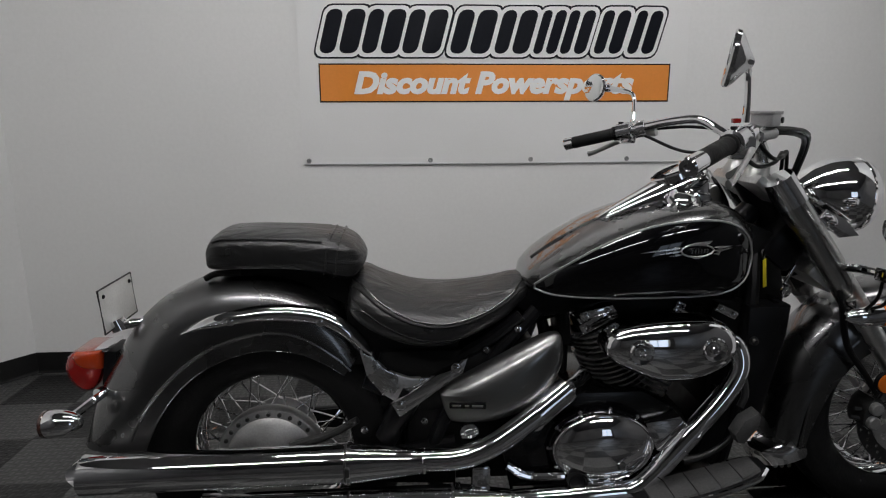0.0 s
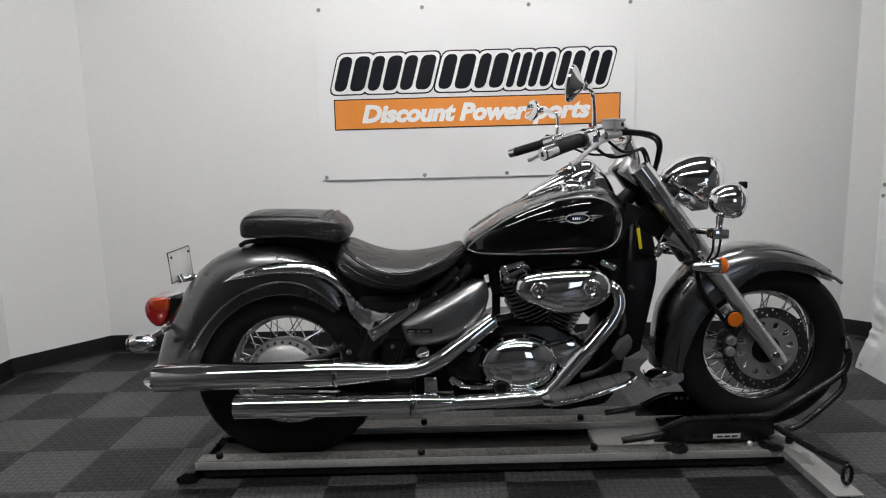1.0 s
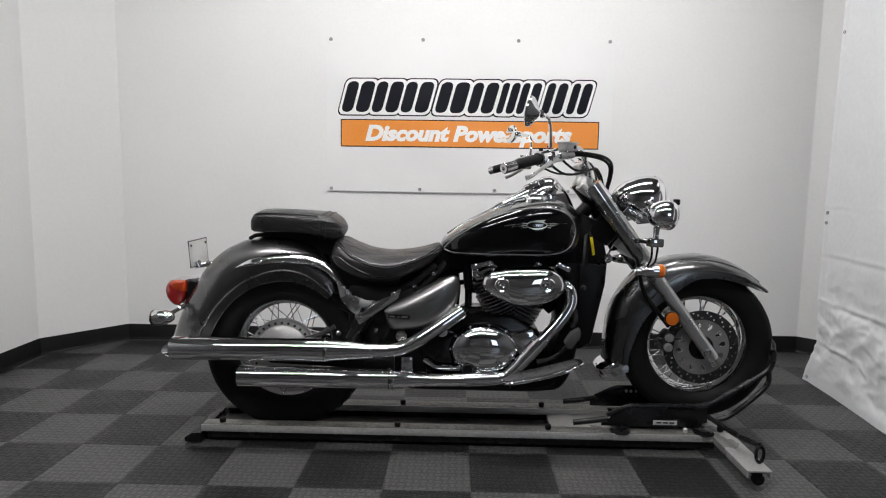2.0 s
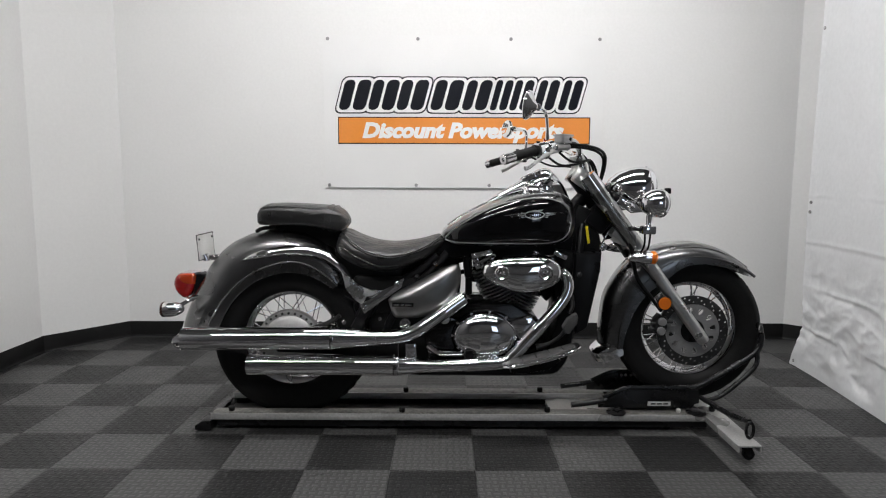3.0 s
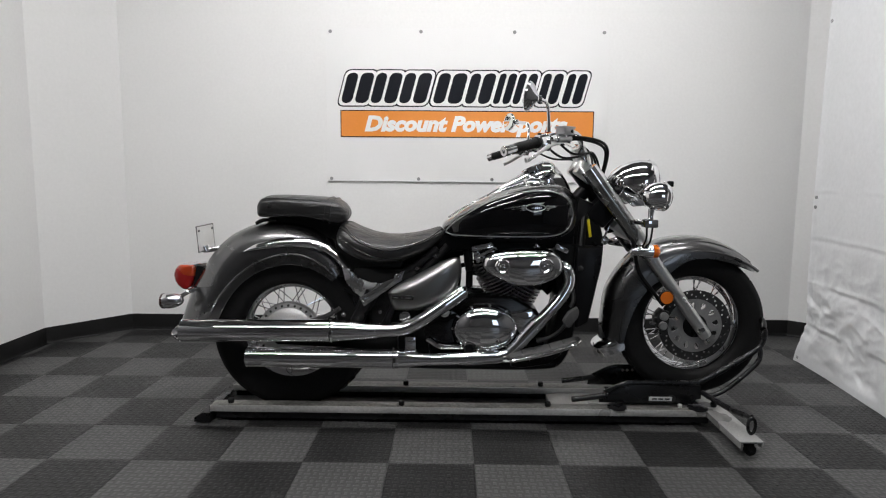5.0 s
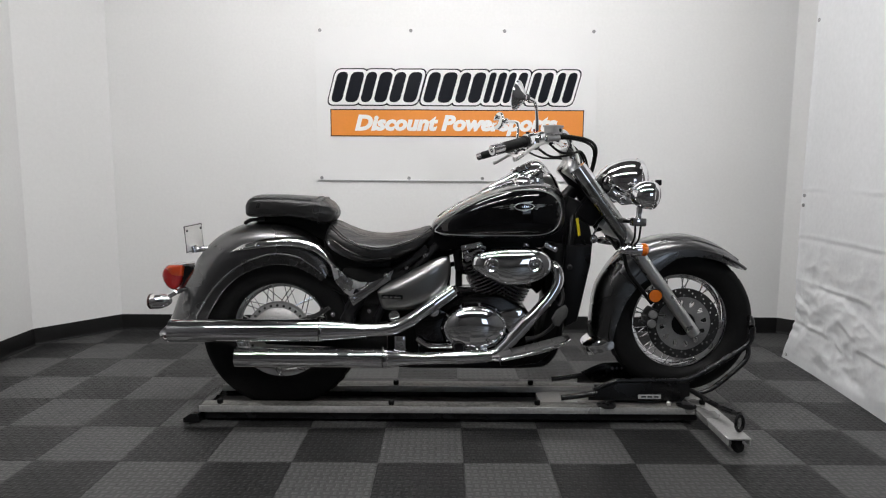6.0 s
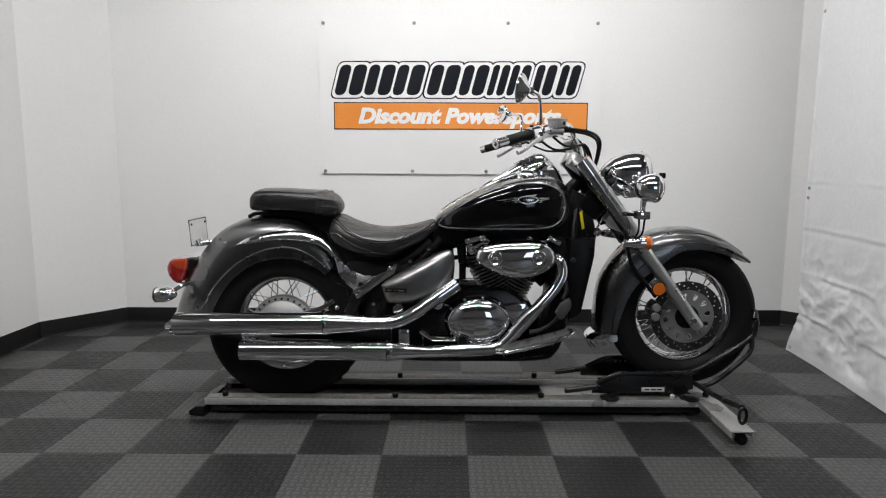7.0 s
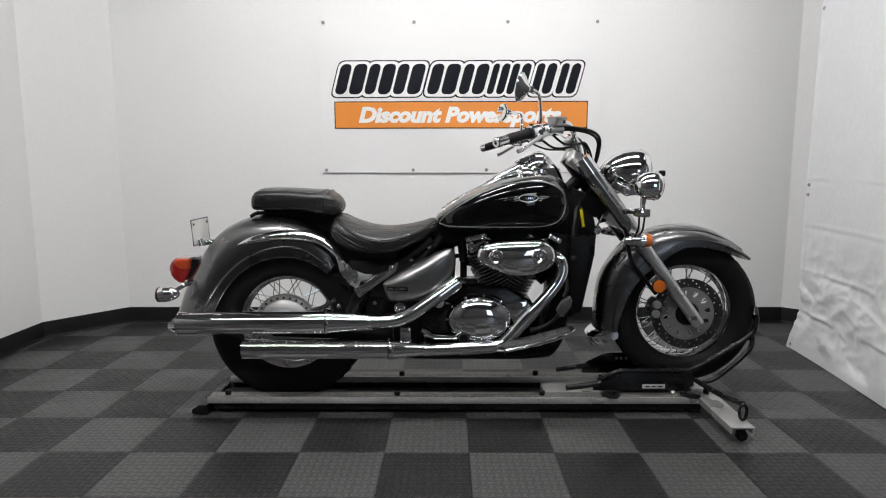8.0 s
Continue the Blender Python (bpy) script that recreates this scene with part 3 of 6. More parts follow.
near_side, far_side = chock_side(0.392, 0.398), chock_side(0.612, 0.618)
for x in (0.685, 0.705, 0.728):
    bm = bmesh.new()
    bolt(bm, (x, 0.612, 0.155), (0, -1, 0), 0.005, 0.004)
    part("rivet", bm, LABEL_GREY, far_side, "pale rivet")
for y in (0.385, 0.62):
    bm = bmesh.new()
    tube(bm, [(0.415, y, 0.100), (0.48, y, 0.108), (0.56, y, 0.121)], 0.012, 12, 4)
    part("lever", bm, DOLLY_BLACK, dolly, "black steel lever")
for x in (0.60, 0.93):
    bm = bmesh.new()
    lathe(bm, [(0, 0.040), (0.005, 0.040), (0.008, 0.03), (0.009, 0.012)], (x, 0.374, TOP + 0.001), "z", 24)
    part("foot_pad", bm, DOLLY_BLACK, dolly)
for y0, lift in ((0.405, 0.0), (0.585, 0.0)):
    bm = bmesh.new()
    tube(bm, [(0.90, y0, 0.165), (0.97, y0, 0.187), (1.11, y0, 0.272), (1.185, y0, 0.33), (1.198, y0, 0.385), (1.192, y0, 0.40)], 0.012, 12, 5)
    tube(bm, [(0.97, y0 - 0.012, 0.115), (1.04, y0 - 0.012, 0.14), (1.135, y0 - 0.012, 0.222), (1.178, y0 - 0.012, 0.275), (1.182, y0 - 0.004, 0.325)], 0.010, 12, 5)
    part("hoop", bm, DOLLY_BLACK, dolly, "black bent tube hoop")
bm = bmesh.new()
tube(bm, [(1.192, 0.405, 0.40), (1.20, 0.44, 0.428), (1.20, 0.55, 0.428), (1.192, 0.585, 0.40)], 0.013, 12, 5)
part("hoop_top", bm, DOLLY_BLACK, dolly)
bm = bmesh.new()
prism(bm, [(0.60, 0.080), (0.92, 0.080), (0.94, 0.108), (0.90, 0.096)], 0.40, 0.61)
part("chock_base", bm, DOLLY_BLACK, dolly)
bm = bmesh.new()
box(bm, (0.782, 0.3905, 0.104), (0.095, 0.002, 0.018), 0.0005)
sticker = part("sticker", bm, LABEL_GREY, near_side, "small pale sticker with unreadable print")
for k in range(3):
    bm = bmesh.new()
    box(bm, (0.757 + k * 0.026, 0.389, 0.104), (0.02, 0.001, 0.006))
    part("print_bar", bm, INK_BLACK, near_side)
bm = bmesh.new()
lathe(bm, [(0, 0.008), (0.012, 0.010), (0.016, 0.006)], (0.86, 0.382, TOP + 0.001), "z", 12)
part("bolt_cap", bm, PLATE_WHITE, dolly, "pale bolt cap")


# ---- the motorcycle ----
# Its own axes: x forward along the machine, y to its left (the seen right side is minus), z up.
MID = 0.50
FRONT, REAR_AXLE = (0.918, 0.407), (-0.755, 0.360)
bike = group_empty("motorcycle", (0, MID, 0), "grey and black cruiser motorcycle with chrome trim on a dolly", "motorcycle")


def tyre_profile(rim, R, w):
    half = [(0.55 * w, rim - 0.004), (0.72 * w, rim + 0.006), (0.78 * w, rim + 0.012), (0.93 * w, rim + 0.25 * (R - rim)), (1.0 * w, rim + 0.5 * (R - rim)),
            (0.985 * w, rim + 0.66 * (R - rim)), (0.99 * w, rim + 0.68 * (R - rim)), (0.93 * w, rim + 0.80 * (R - rim)), (0.80 * w, rim + 0.90 * (R - rim)), (0.5 * w, R - 0.008), (0.2 * w, R - 0.001)]
    return [(-a, r) for a, r in half] + [(a, r) for a, r in half[::-1]]


def wheel(name, x, z, rim, R, w, hub_r, hub_w, label):
    bm = bmesh.new()
    ow = 0.52 * w
    prof = [(-ow, rim + 0.012), (-ow + 0.005, rim + 0.013), (-ow + 0.012, rim - 0.004), (-ow * 0.5, rim - 0.010), (0, rim - 0.017), (ow * 0.5, rim - 0.010), (ow - 0.012, rim - 0.004), (ow - 0.005, rim + 0.013), (ow, rim + 0.012),
            (ow - 0.002, rim - 0.006), (ow * 0.5, rim - 0.017), (0, rim - 0.024), (-ow * 0.5, rim - 0.017), (-ow + 0.002, rim - 0.006)]
    lathe(bm, prof, (x, 0, z), "y", 72, True)
    wh = part(name, bm, CHROME, bike, label)
    bm = bmesh.new()
    lathe(bm, tyre_profile(rim, R, w), (x, 0, z), "y", 96)
    bmesh.ops.delete(bm, geom=[f for f in bm.faces if len(f.verts) > 4], context="FACES_ONLY")
    part("tyre", bm, RUBBER, wh, "black rubber tyre")
    # tread: shallow blocks round the shoulders
    bm = bmesh.new()
    for k in range(44):
        a = 2 * math.pi * k / 44
        for s in (-1, 1):
            m = Matrix.Translation((x, 0, z)) @ Matrix.Rotation(a + s * 0.03, 4, "Y") @ Matrix.Translation((0, s * 0.52 * w, R - 0.011)) @ Matrix.Rotation(s * -0.34, 4, "X") @ Matrix.Rotation(s * 0.5, 4, "Z") @ Matrix.Diagonal((0.030, 0.5 * w, 0.011, 1))
            bmesh.ops.create_cube(bm, size=1, matrix=m)
    tagged(part("tread", bm, RUBBER, wh), kind="stuff")
    bm = bmesh.new()
    lathe(bm, [(-hub_w, 0.012), (-hub_w, hub_r), (-hub_w + 0.006, hub_r), (-hub_w + 0.012, hub_r * 0.72), (hub_w - 0.012, hub_r * 0.72), (hub_w - 0.006, hub_r), (hub_w, hub_r), (hub_w, 0.012)], (x, 0, z), "y", 40)
    part("hub", bm, ALU_DULL, wh, "silver wheel hub")
    for k in range(48):
        s = 1 if k % 2 else -1
        a = 2 * math.pi * (k // 2) / 24 + (0.08 if s > 0 else 0)
        lead = 0.95 * (1 if (k // 2) % 2 else -1)
        p = Vector((x + math.sin(a) * hub_r * 0.94, s * (hub_w - 0.004), z + math.cos(a) * hub_r * 0.94))
        q = Vector((x + math.sin(a + lead * 0.5) * (rim - 0.017), s * 0.008, z + math.cos(a + lead * 0.5) * (rim - 0.017)))
        bm = bmesh.new()
        tube(bm, [p, q], 0.0022, 5, 1, straight=True)
        part("spoke", bm, CHROME_OLD, wh)
    return wh


front_wheel = wheel("front_wheel", *FRONT, 0.203, 0.306, 0.062, 0.055, 0.05, "chrome spoked front wheel")
rear_wheel = wheel("rear_wheel", *REAR_AXLE, 0.204, 0.333, 0.080, 0.095, 0.055, "chrome spoked rear wheel")

# front brake disc: pierced carrier and drilled ring
fx, fz = FRONT
bm = bmesh.new()
holes = []
for k in range(48):
    a = 2 * math.pi * k / 48
    r = (0.120, 0.130, 0.140)[k % 3]
    holes.append(circle(fx + r * math.cos(a), fz + r * math.sin(a), 0.0042, 6))
pierced(bm, circle(fx, fz, 0.148, 72), [circle(fx, fz, 0.111, 60)] + holes, -0.076, -0.071)
part("brake_disc", bm, DARK_STEEL, front_wheel, "drilled steel brake disc")
bm = bmesh.new()
holes = [circle(fx, fz, 0.030, 24)]
for k in range(12):
    a = 2 * math.pi * (k + 0.3) / 12
    c, s = math.cos(a), math.sin(a)
    oval = [(0.014 * math.cos(q), (0.0105 + 0.004 * math.cos(q)) * math.sin(q)) for q in [2 * math.pi * j / 12 for j in range(12)]]
    holes.append([(fx + (0.085 + u) * c - v * s, fz + (0.085 + u) * s + v * c) for u, v in oval])
pierced(bm, circle(fx, fz, 0.1115, 60), holes, -0.078, -0.070)
part("disc_carrier", bm, CARRIER, front_wheel, "grey pierced disc carrier")
bm = bmesh.new()
lathe(bm, [(-0.084, 0.014), (-0.084, 0.042), (-0.080, 0.049), (-0.05, 0.049), (-0.05, 0.02)], (fx, 0, fz), "y", 24)
part("hub_cap", bm, BLACK_METAL, front_wheel)

# rear drum brake
rx, rz = REAR_AXLE
bm = bmesh.new()
lathe(bm, [(-0.06, 0.130), (-0.085, 0.132), (-0.092, 0.128), (-0.094, 0.117), (-0.092, 0.108), (-0.104, 0.094), (-0.112, 0.04), (-0.112, 0.0)], (rx, 0, rz), "y", 56)
part("brake_drum", bm, DRUM, rear_wheel, "silver brake drum with studded edge")
bm = bmesh.new()
for k in range(28):
    a = 2 * math.pi * k / 28
    lathe(bm, [(0.002, 0.0062), (-0.0045, 0.0052)], (rx + 0.118 * math.cos(a), -0.0935, rz + 0.118 * math.sin(a)), "y", 6)
tagged(part("drum_studs", bm, DARK_STEEL, rear_wheel, "ring of dark studs"), kind="stuff")
bm = bmesh.new()
bolt(bm, (rx - 0.01, -0.112, rz), (0, -1, 0), 0.014, 0.02)
part("axle_nut", bm, CHROME, rear_wheel)


# ---- fenders ----
def fender(name, crown, lip, hw, label, squeeze=2.6, n=60, wide=None):
    """A skirted fender between a crown line and a lip line, both (x, z)."""
    C, L = curve([(x, 0, z) for x, z in crown], 16), curve([(x, 0, z) for x, z in lip], 16)

    def even(P, n):
        d = [0.0]
        for a, b in zip(P, P[1:]):
            d.append(d[-1] + (b - a).length)
        out = []
        for i in range(n + 1):
            t = d[-1] * i / n
            k = max(j for j in range(len(d)) if d[j] <= t + 1e-9)
            k = min(k, len(P) - 2)
            out.append(P[k].lerp(P[k + 1], (t - d[k]) / max(1e-9, d[k + 1] - d[k])))
        return out

    C, L = even(C, n), even(L, n)
    bm = bmesh.new()
    rings = []
    for i in range(n + 1):
        w = hw if wide is None else hw * along(wide, i / n)[0]
        ring = []
        for j in range(33):
            a = math.pi * j / 32
            e = 2 / squeeze
            y = -w * math.copysign(abs(math.cos(a)) ** e, math.cos(a))
            h = math.sin(a) ** e
            p = L[i].lerp(C[i], h)
            ring.append((p.x, y, p.z))
        rings.append(ring)
    loft(bm, rings, False, False)
    shell(bm, 0.003)
    return part(name, bm, GREY_PAINT, bike, label, 60), C, L


REAR_CROWN = [(-1.226, 0.395), (-1.183, 0.513), (-1.120, 0.629), (-1.065, 0.706), (-0.988, 0.770), (-0.887, 0.811), (-0.795, 0.822), (-0.70, 0.812), (-0.612, 0.771), (-0.545, 0.70), (-0.52, 0.64)]
REAR_LIP = [(-1.046, 0.405), (-1.034, 0.433), (-1.002, 0.494), (-0.957, 0.554), (-0.896, 0.605), (-0.82, 0.639), (-0.74, 0.652), (-0.67, 0.642), (-0.62, 0.620), (-0.585, 0.598), (-0.566, 0.584)]
rear_fender, _, _ = fender("rear_fender", REAR_CROWN, REAR_LIP, 0.118, "deep grey metallic rear fender")
FRONT_CROWN = [(0.545, 0.290), (0.546, 0.34), (0.548, 0.43), (0.566, 0.55), (0.618, 0.648), (0.676, 0.708), (0.757, 0.751), (0.842, 0.770), (0.937, 0.772), (1.033, 0.746), (1.132, 0.686), (1.186, 0.628)]
FRONT_LIP = [(0.628, 0.305), (0.632, 0.36), (0.646, 0.42), (0.675, 0.50), (0.725, 0.57), (0.785, 0.615), (0.828, 0.652), (0.88, 0.682), (0.95, 0.688), (1.03, 0.674), (1.11, 0.648), (1.178, 0.622)]
front_fender, crown_line, lip_line = fender("front_fender", FRONT_CROWN, FRONT_LIP, 0.098, "grey metallic front fender with a pointed tip", 2.6, 60, [(0, 0.85), (0.3, 1.0), (0.8, 1.0), (0.93, 0.75), (1.0, 0.12)])


def bead(points, y, r, mat, parent, name="bead"):
    for s in (-1, 1):
        bm = bmesh.new()
        tube(bm, [(x, s * y, z) for x, z in points], r, 8, 6)
        part(name, bm, mat, parent)


bead([(-1.078, 0.43), (-1.060, 0.468), (-1.014, 0.539), (-0.929, 0.623), (-0.835, 0.674), (-0.743, 0.694), (-0.66, 0.679), (-0.585, 0.630), (-0.550, 0.596)], 0.1165, 0.0045, GREY_PAINT, rear_fender)
bead([(x, z) for x, z in REAR_LIP], 0.116, 0.0022, GREY_PAINT, rear_fender, "rolled_edge")
bead([(0.70, 0.60), (0.77, 0.67), (0.86, 0.712), (0.95, 0.716), (1.04, 0.698), (1.12, 0.662), (1.155, 0.638)], 0.0935, 0.006, GREY_PAINT, front_fender)
bead([(0.612, 0.33), (0.615, 0.40), (0.628, 0.48), (0.66, 0.56), (0.72, 0.64)], 0.088, 0.005, GREY_PAINT, front_fender)

# raised line high on the front fender's sides
for s in (-1, 1):
    bm = bmesh.new()
    line = []
    for i in range(20, 57, 4):
        p = lip_line[i].lerp(crown_line[i], 0.78)
        line.append((p.x, s * 0.0735 * min(1.0, 1.0 - max(0.0, i / 60 - 0.8) * 1.9), p.z))
    tube(bm, line, 0.004, 8, 3)
    part("bead", bm, GREY_PAINT, front_fender)

# chrome trim bars on the rear fender, with two bolts each
for s in (-1, 1):
    bm = bmesh.new()
    up = curve([(-0.935, 0, 0.703), (-0.868, 0, 0.738), (-0.742, 0, 0.760), (-0.628, 0, 0.752), (-0.555, 0, 0.716), (-0.50, 0, 0.655), (-0.485, 0, 0.61)], 8)
    lo = curve([(-0.930, 0, 0.698), (-0.868, 0, 0.706), (-0.742, 0, 0.722), (-0.632, 0, 0.712), (-0.575, 0, 0.685), (-0.53, 0, 0.64), (-0.515, 0, 0.60)], 8)
    rings = []
    for a, b in zip(up, lo):
        y0, y1 = s * 0.104, s * 0.128
        m = (a + b) / 2
        rings.append([(a.x, y0, a.z), (a.x * 0.8 + b.x * 0.2, s * 0.122, a.z * 0.8 + b.z * 0.2), (m.x, y1, m.z), (a.x * 0.2 + b.x * 0.8, s * 0.124, a.z * 0.2 + b.z * 0.8), (b.x, s * 0.112, b.z)])
    loft(bm, rings, False, False)
    shell(bm, 0.003)
    trim = part("fender_trim", bm, CHROME, bike, "chrome fender trim bar", 50)
    for x, z in ((-0.82, 0.728), (-0.615, 0.722)):
        bm = bmesh.new()
        bolt(bm, (x, s * 0.126, z), (0, s, 0), 0.008, 0.006)
        part("bolt", bm, CHROME_OLD, trim)

# chrome covers and arm below the seat
for s in (-1, 1):
    bm = bmesh.new()
    prism(bm, [(-0.525, 0.655), (-0.495, 0.638), (-0.462, 0.604), (-0.41, 0.584), (-0.335, 0.584), (-0.34, 0.565), (-0.43, 0.515), (-0.475, 0.545), (-0.51, 0.59)], s * 0.13, s * 0.144, 0.003)
    part("seat_strut_cover", bm, CHROME_SCUFFED, bike, "scuffed chrome strut cover")
    bm = bmesh.new()
    prism(bm, [(-0.455, 0.527), (-0.435, 0.490), (-0.285, 0.598), (-0.272, 0.638), (-0.288, 0.632), (-0.31, 0.608), (-0.345, 0.595), (-0.42, 0.545)], s * 0.146, s * 0.156, 0.003)
    arm = part("strut_arm", bm, CHROME, bike, "chrome arm")
    for x, z, r in ((-0.434, 0.522, 0.011), (-0.30, 0.612, 0.010)):
        bm = bmesh.new()
        bolt(bm, (x, s * 0.156, z), (0, s, 0), r, 0.008)
        part("bolt", bm, CHROME_OLD, arm)


# ---- seat and pillion pad ----
def cushion(name, rows, y_round, label, n=40, power=3.2):
    """A padded body: rows of x, bottom z, top z, half width."""
    bm = bmesh.new()
    x0, x1 = rows[0][0], rows[-1][0]
    rings = []
    for i in range(n + 1):
        u = i / n
        x = x0 + (x1 - x0) * (0.5 - 0.5 * math.cos(math.pi * u))
        b, t, w = along(rows, x)
        ring = []
        for j in range(36):
            a = 2 * math.pi * j / 36
            e = 2 / power
            y = w * math.copysign(abs(math.cos(a)) ** e, math.cos(a))
            zz = math.copysign(abs(math.sin(a)) ** e, math.sin(a))
            z = (b + t) / 2 + (t - b) / 2 * zz
            z -= y_round * (y / w) ** 2 * (1 if zz > 0 else 0) * zz
            ring.append((x, y, z))
        rings.append(ring)
    loft(bm, rings)
    return part(name, bm, LEATHER, bike, label, 60)


SEAT = [(-0.555, 0.745, 0.775, 0.08), (-0.545, 0.725, 0.808, 0.125), (-0.52, 0.700, 0.822, 0.150), (-0.47, 0.675, 0.800, 0.170), (-0.40, 0.655, 0.776, 0.180), (-0.32, 0.655, 0.768, 0.178),
        (-0.24, 0.680, 0.776, 0.150), (-0.18, 0.705, 0.790, 0.120), (-0.14, 0.735, 0.802, 0.090), (-0.118, 0.755, 0.797, 0.065), (-0.112, 0.765, 0.785, 0.04)]
seat = cushion("seat", SEAT, 0.022, "black vinyl saddle with a stitched welt")
for s in (-1, 1):
    # the dark welt tube is the groove's shade, put into its colour
    for name, rise, r, mat in (("welt", (0.006, 0.036), 0.0032, GRIP_RUBBER), ("welt", (-0.001, 0.033), 0.0026, PIPING), ("lower_seam", (0.060, 0.022), 0.0022, PIPING)):
        bm = bmesh.new()
        line = []
        for i in range(19):
            x = -0.540 + i * (0.415 / 18)
            if name == "lower_seam" and x > -0.27:
                break
            b, t, w = along(SEAT, x)
            zt = max(b + 0.006, t - rise[0] - rise[1] * math.sin(math.pi * i / 18) ** 0.8)
            q = max(-0.97, min(0.97, (zt - (b + t) / 2) / ((t - b) / 2)))
            y = w * (1 - abs(q) ** 3.2) ** (1 / 3.2)
            line.append((x, s * (y + 0.0012), zt - 0.022 * (y / w) ** 2 * max(0.0, q)))
        tube(bm, line, r, 8, 3)
        part(name, bm, mat, seat)
PAD = [(-0.879, 0.850, 0.885, 0.07), (-0.873, 0.841, 0.902, 0.092), (-0.861, 0.838, 0.918, 0.104), (-0.831, 0.837, 0.928, 0.110), (-0.711, 0.838, 0.927, 0.114), (-0.611, 0.826, 0.921, 0.114),
       (-0.566, 0.812, 0.914, 0.110), (-0.536, 0.815, 0.898, 0.096), (-0.519, 0.832, 0.878, 0.07), (-0.511, 0.845, 0.866, 0.04)]
pad = cushion("pillion_pad", PAD, 0.006, "black vinyl pillion pad", 40, 4.2)
for s in (-1, 1):
    bm = bmesh.new()
    line = []
    for i in range(13):
        x = -0.856 + i * (0.250 / 12)
        b, t, w = along(PAD, x)
        line.append((x, s * w * 0.925, t - 0.0115))
    tube(bm, line, 0.0024, 6, 3)
    part("piping", bm, LEATHER, pad)
for x in (-0.598, -0.575):
    b, t, w = along(PAD, x)
    bm = bmesh.new()
    ring = []
    for j in range(28):
        a = 2 * math.pi * j / 28
        e = 2 / 3.2
        ring.append((x + 0.012 * math.sin(a), w * 1.004 * math.copysign(abs(math.cos(a)) ** e, math.cos(a)), (b + t) / 2 + (t - b) / 2 * 1.01 * math.copysign(abs(math.sin(a)) ** e, math.sin(a)) - 0.006 * math.cos(a) ** 2))
    tube(bm, ring, 0.0026, 6, 2, True)
    part("seam_band", bm, LEATHER, pad)
bm = bmesh.new()
prism(bm, [(-0.84, 0.795), (-0.62, 0.765), (-0.515, 0.72), (-0.53, 0.825), (-0.60, 0.832), (-0.70, 0.843), (-0.84, 0.843)], -0.045, 0.045, 0.006)
tube(bm, [(-0.89, -0.05, 0.812), (-0.86, -0.06, 0.826), (-0.80, -0.07, 0.83)], 0.008, 8, 4)
part("pad_base", bm, PLASTIC, pad)

# dark block added to close the slit between seat and fender
bm = bmesh.new()
prism(bm, [(-0.545, 0.60), (-0.30, 0.60), (-0.28, 0.69), (-0.48, 0.72), (-0.53, 0.765), (-0.56, 0.75)], -0.095, 0.095, 0.006)
part("seat_filler", bm, PLASTIC, seat, "black filler below the seat")

# ---- tank ----
TANK = [(-0.130, 0.785, 0.800, 0.040), (-0.118, 0.775, 0.822, 0.085), (-0.06, 0.762, 0.866, 0.145), (0.04, 0.758, 0.922, 0.182), (0.10, 0.758, 0.948, 0.192), (0.18, 0.758, 0.974, 0.197), (0.26, 0.758, 0.988, 0.195),
        (0.335, 0.762, 0.985, 0.180), (0.39, 0.785, 0.958, 0.148), (0.412, 0.815, 0.925, 0.105), (0.422, 0.845, 0.89, 0.05)]
SHOULDER = 4.0


def tank_at(x):
    b, t, w = along(TANK, x)
    m = b + 0.36 * (t - b)
    return m, m - b, t - m, w


def tank_y(x, z):
    m, lo, hi, w = tank_at(x)
    h, p = (hi, SHOULDER) if z > m else (lo, 3.2)
    q = min(1.0, abs(z - m) / h)
    return w * (1 - q ** p) ** (1 / p)


bm = bmesh.new()
rings = []
for i in range(57):
    x = -0.130 + 0.552 * (0.5 - 0.5 * math.cos(math.pi * i / 56))
    m, lo, hi, w = tank_at(x)
    ring = []
    for j in range(56):
        a = 2 * math.pi * j / 56
        h, p = (hi, SHOULDER) if math.sin(a) > 0 else (lo, 3.2)
        ring.append((x, w * math.copysign(abs(math.cos(a)) ** (2 / p), math.cos(a)), m + h * math.copysign(abs(math.sin(a)) ** (2 / p), math.sin(a))))
    rings.append(ring)
loft(bm, rings)
tank = part("fuel_tank", bm, GREY_PAINT, bike, "two-tone fuel tank, grey over gloss black", 60)
PANEL = [(-0.108, 0.786, 0.797), (-0.08, 0.780, 0.826), (-0.03, 0.779, 0.862), (0.04, 0.779, 0.903), (0.12, 0.779, 0.936), (0.20, 0.779, 0.953), (0.275, 0.780, 0.957), (0.325, 0.786, 0.948), (0.36, 0.802, 0.928), (0.380, 0.83, 0.90), (0.388, 0.86, 0.872)]
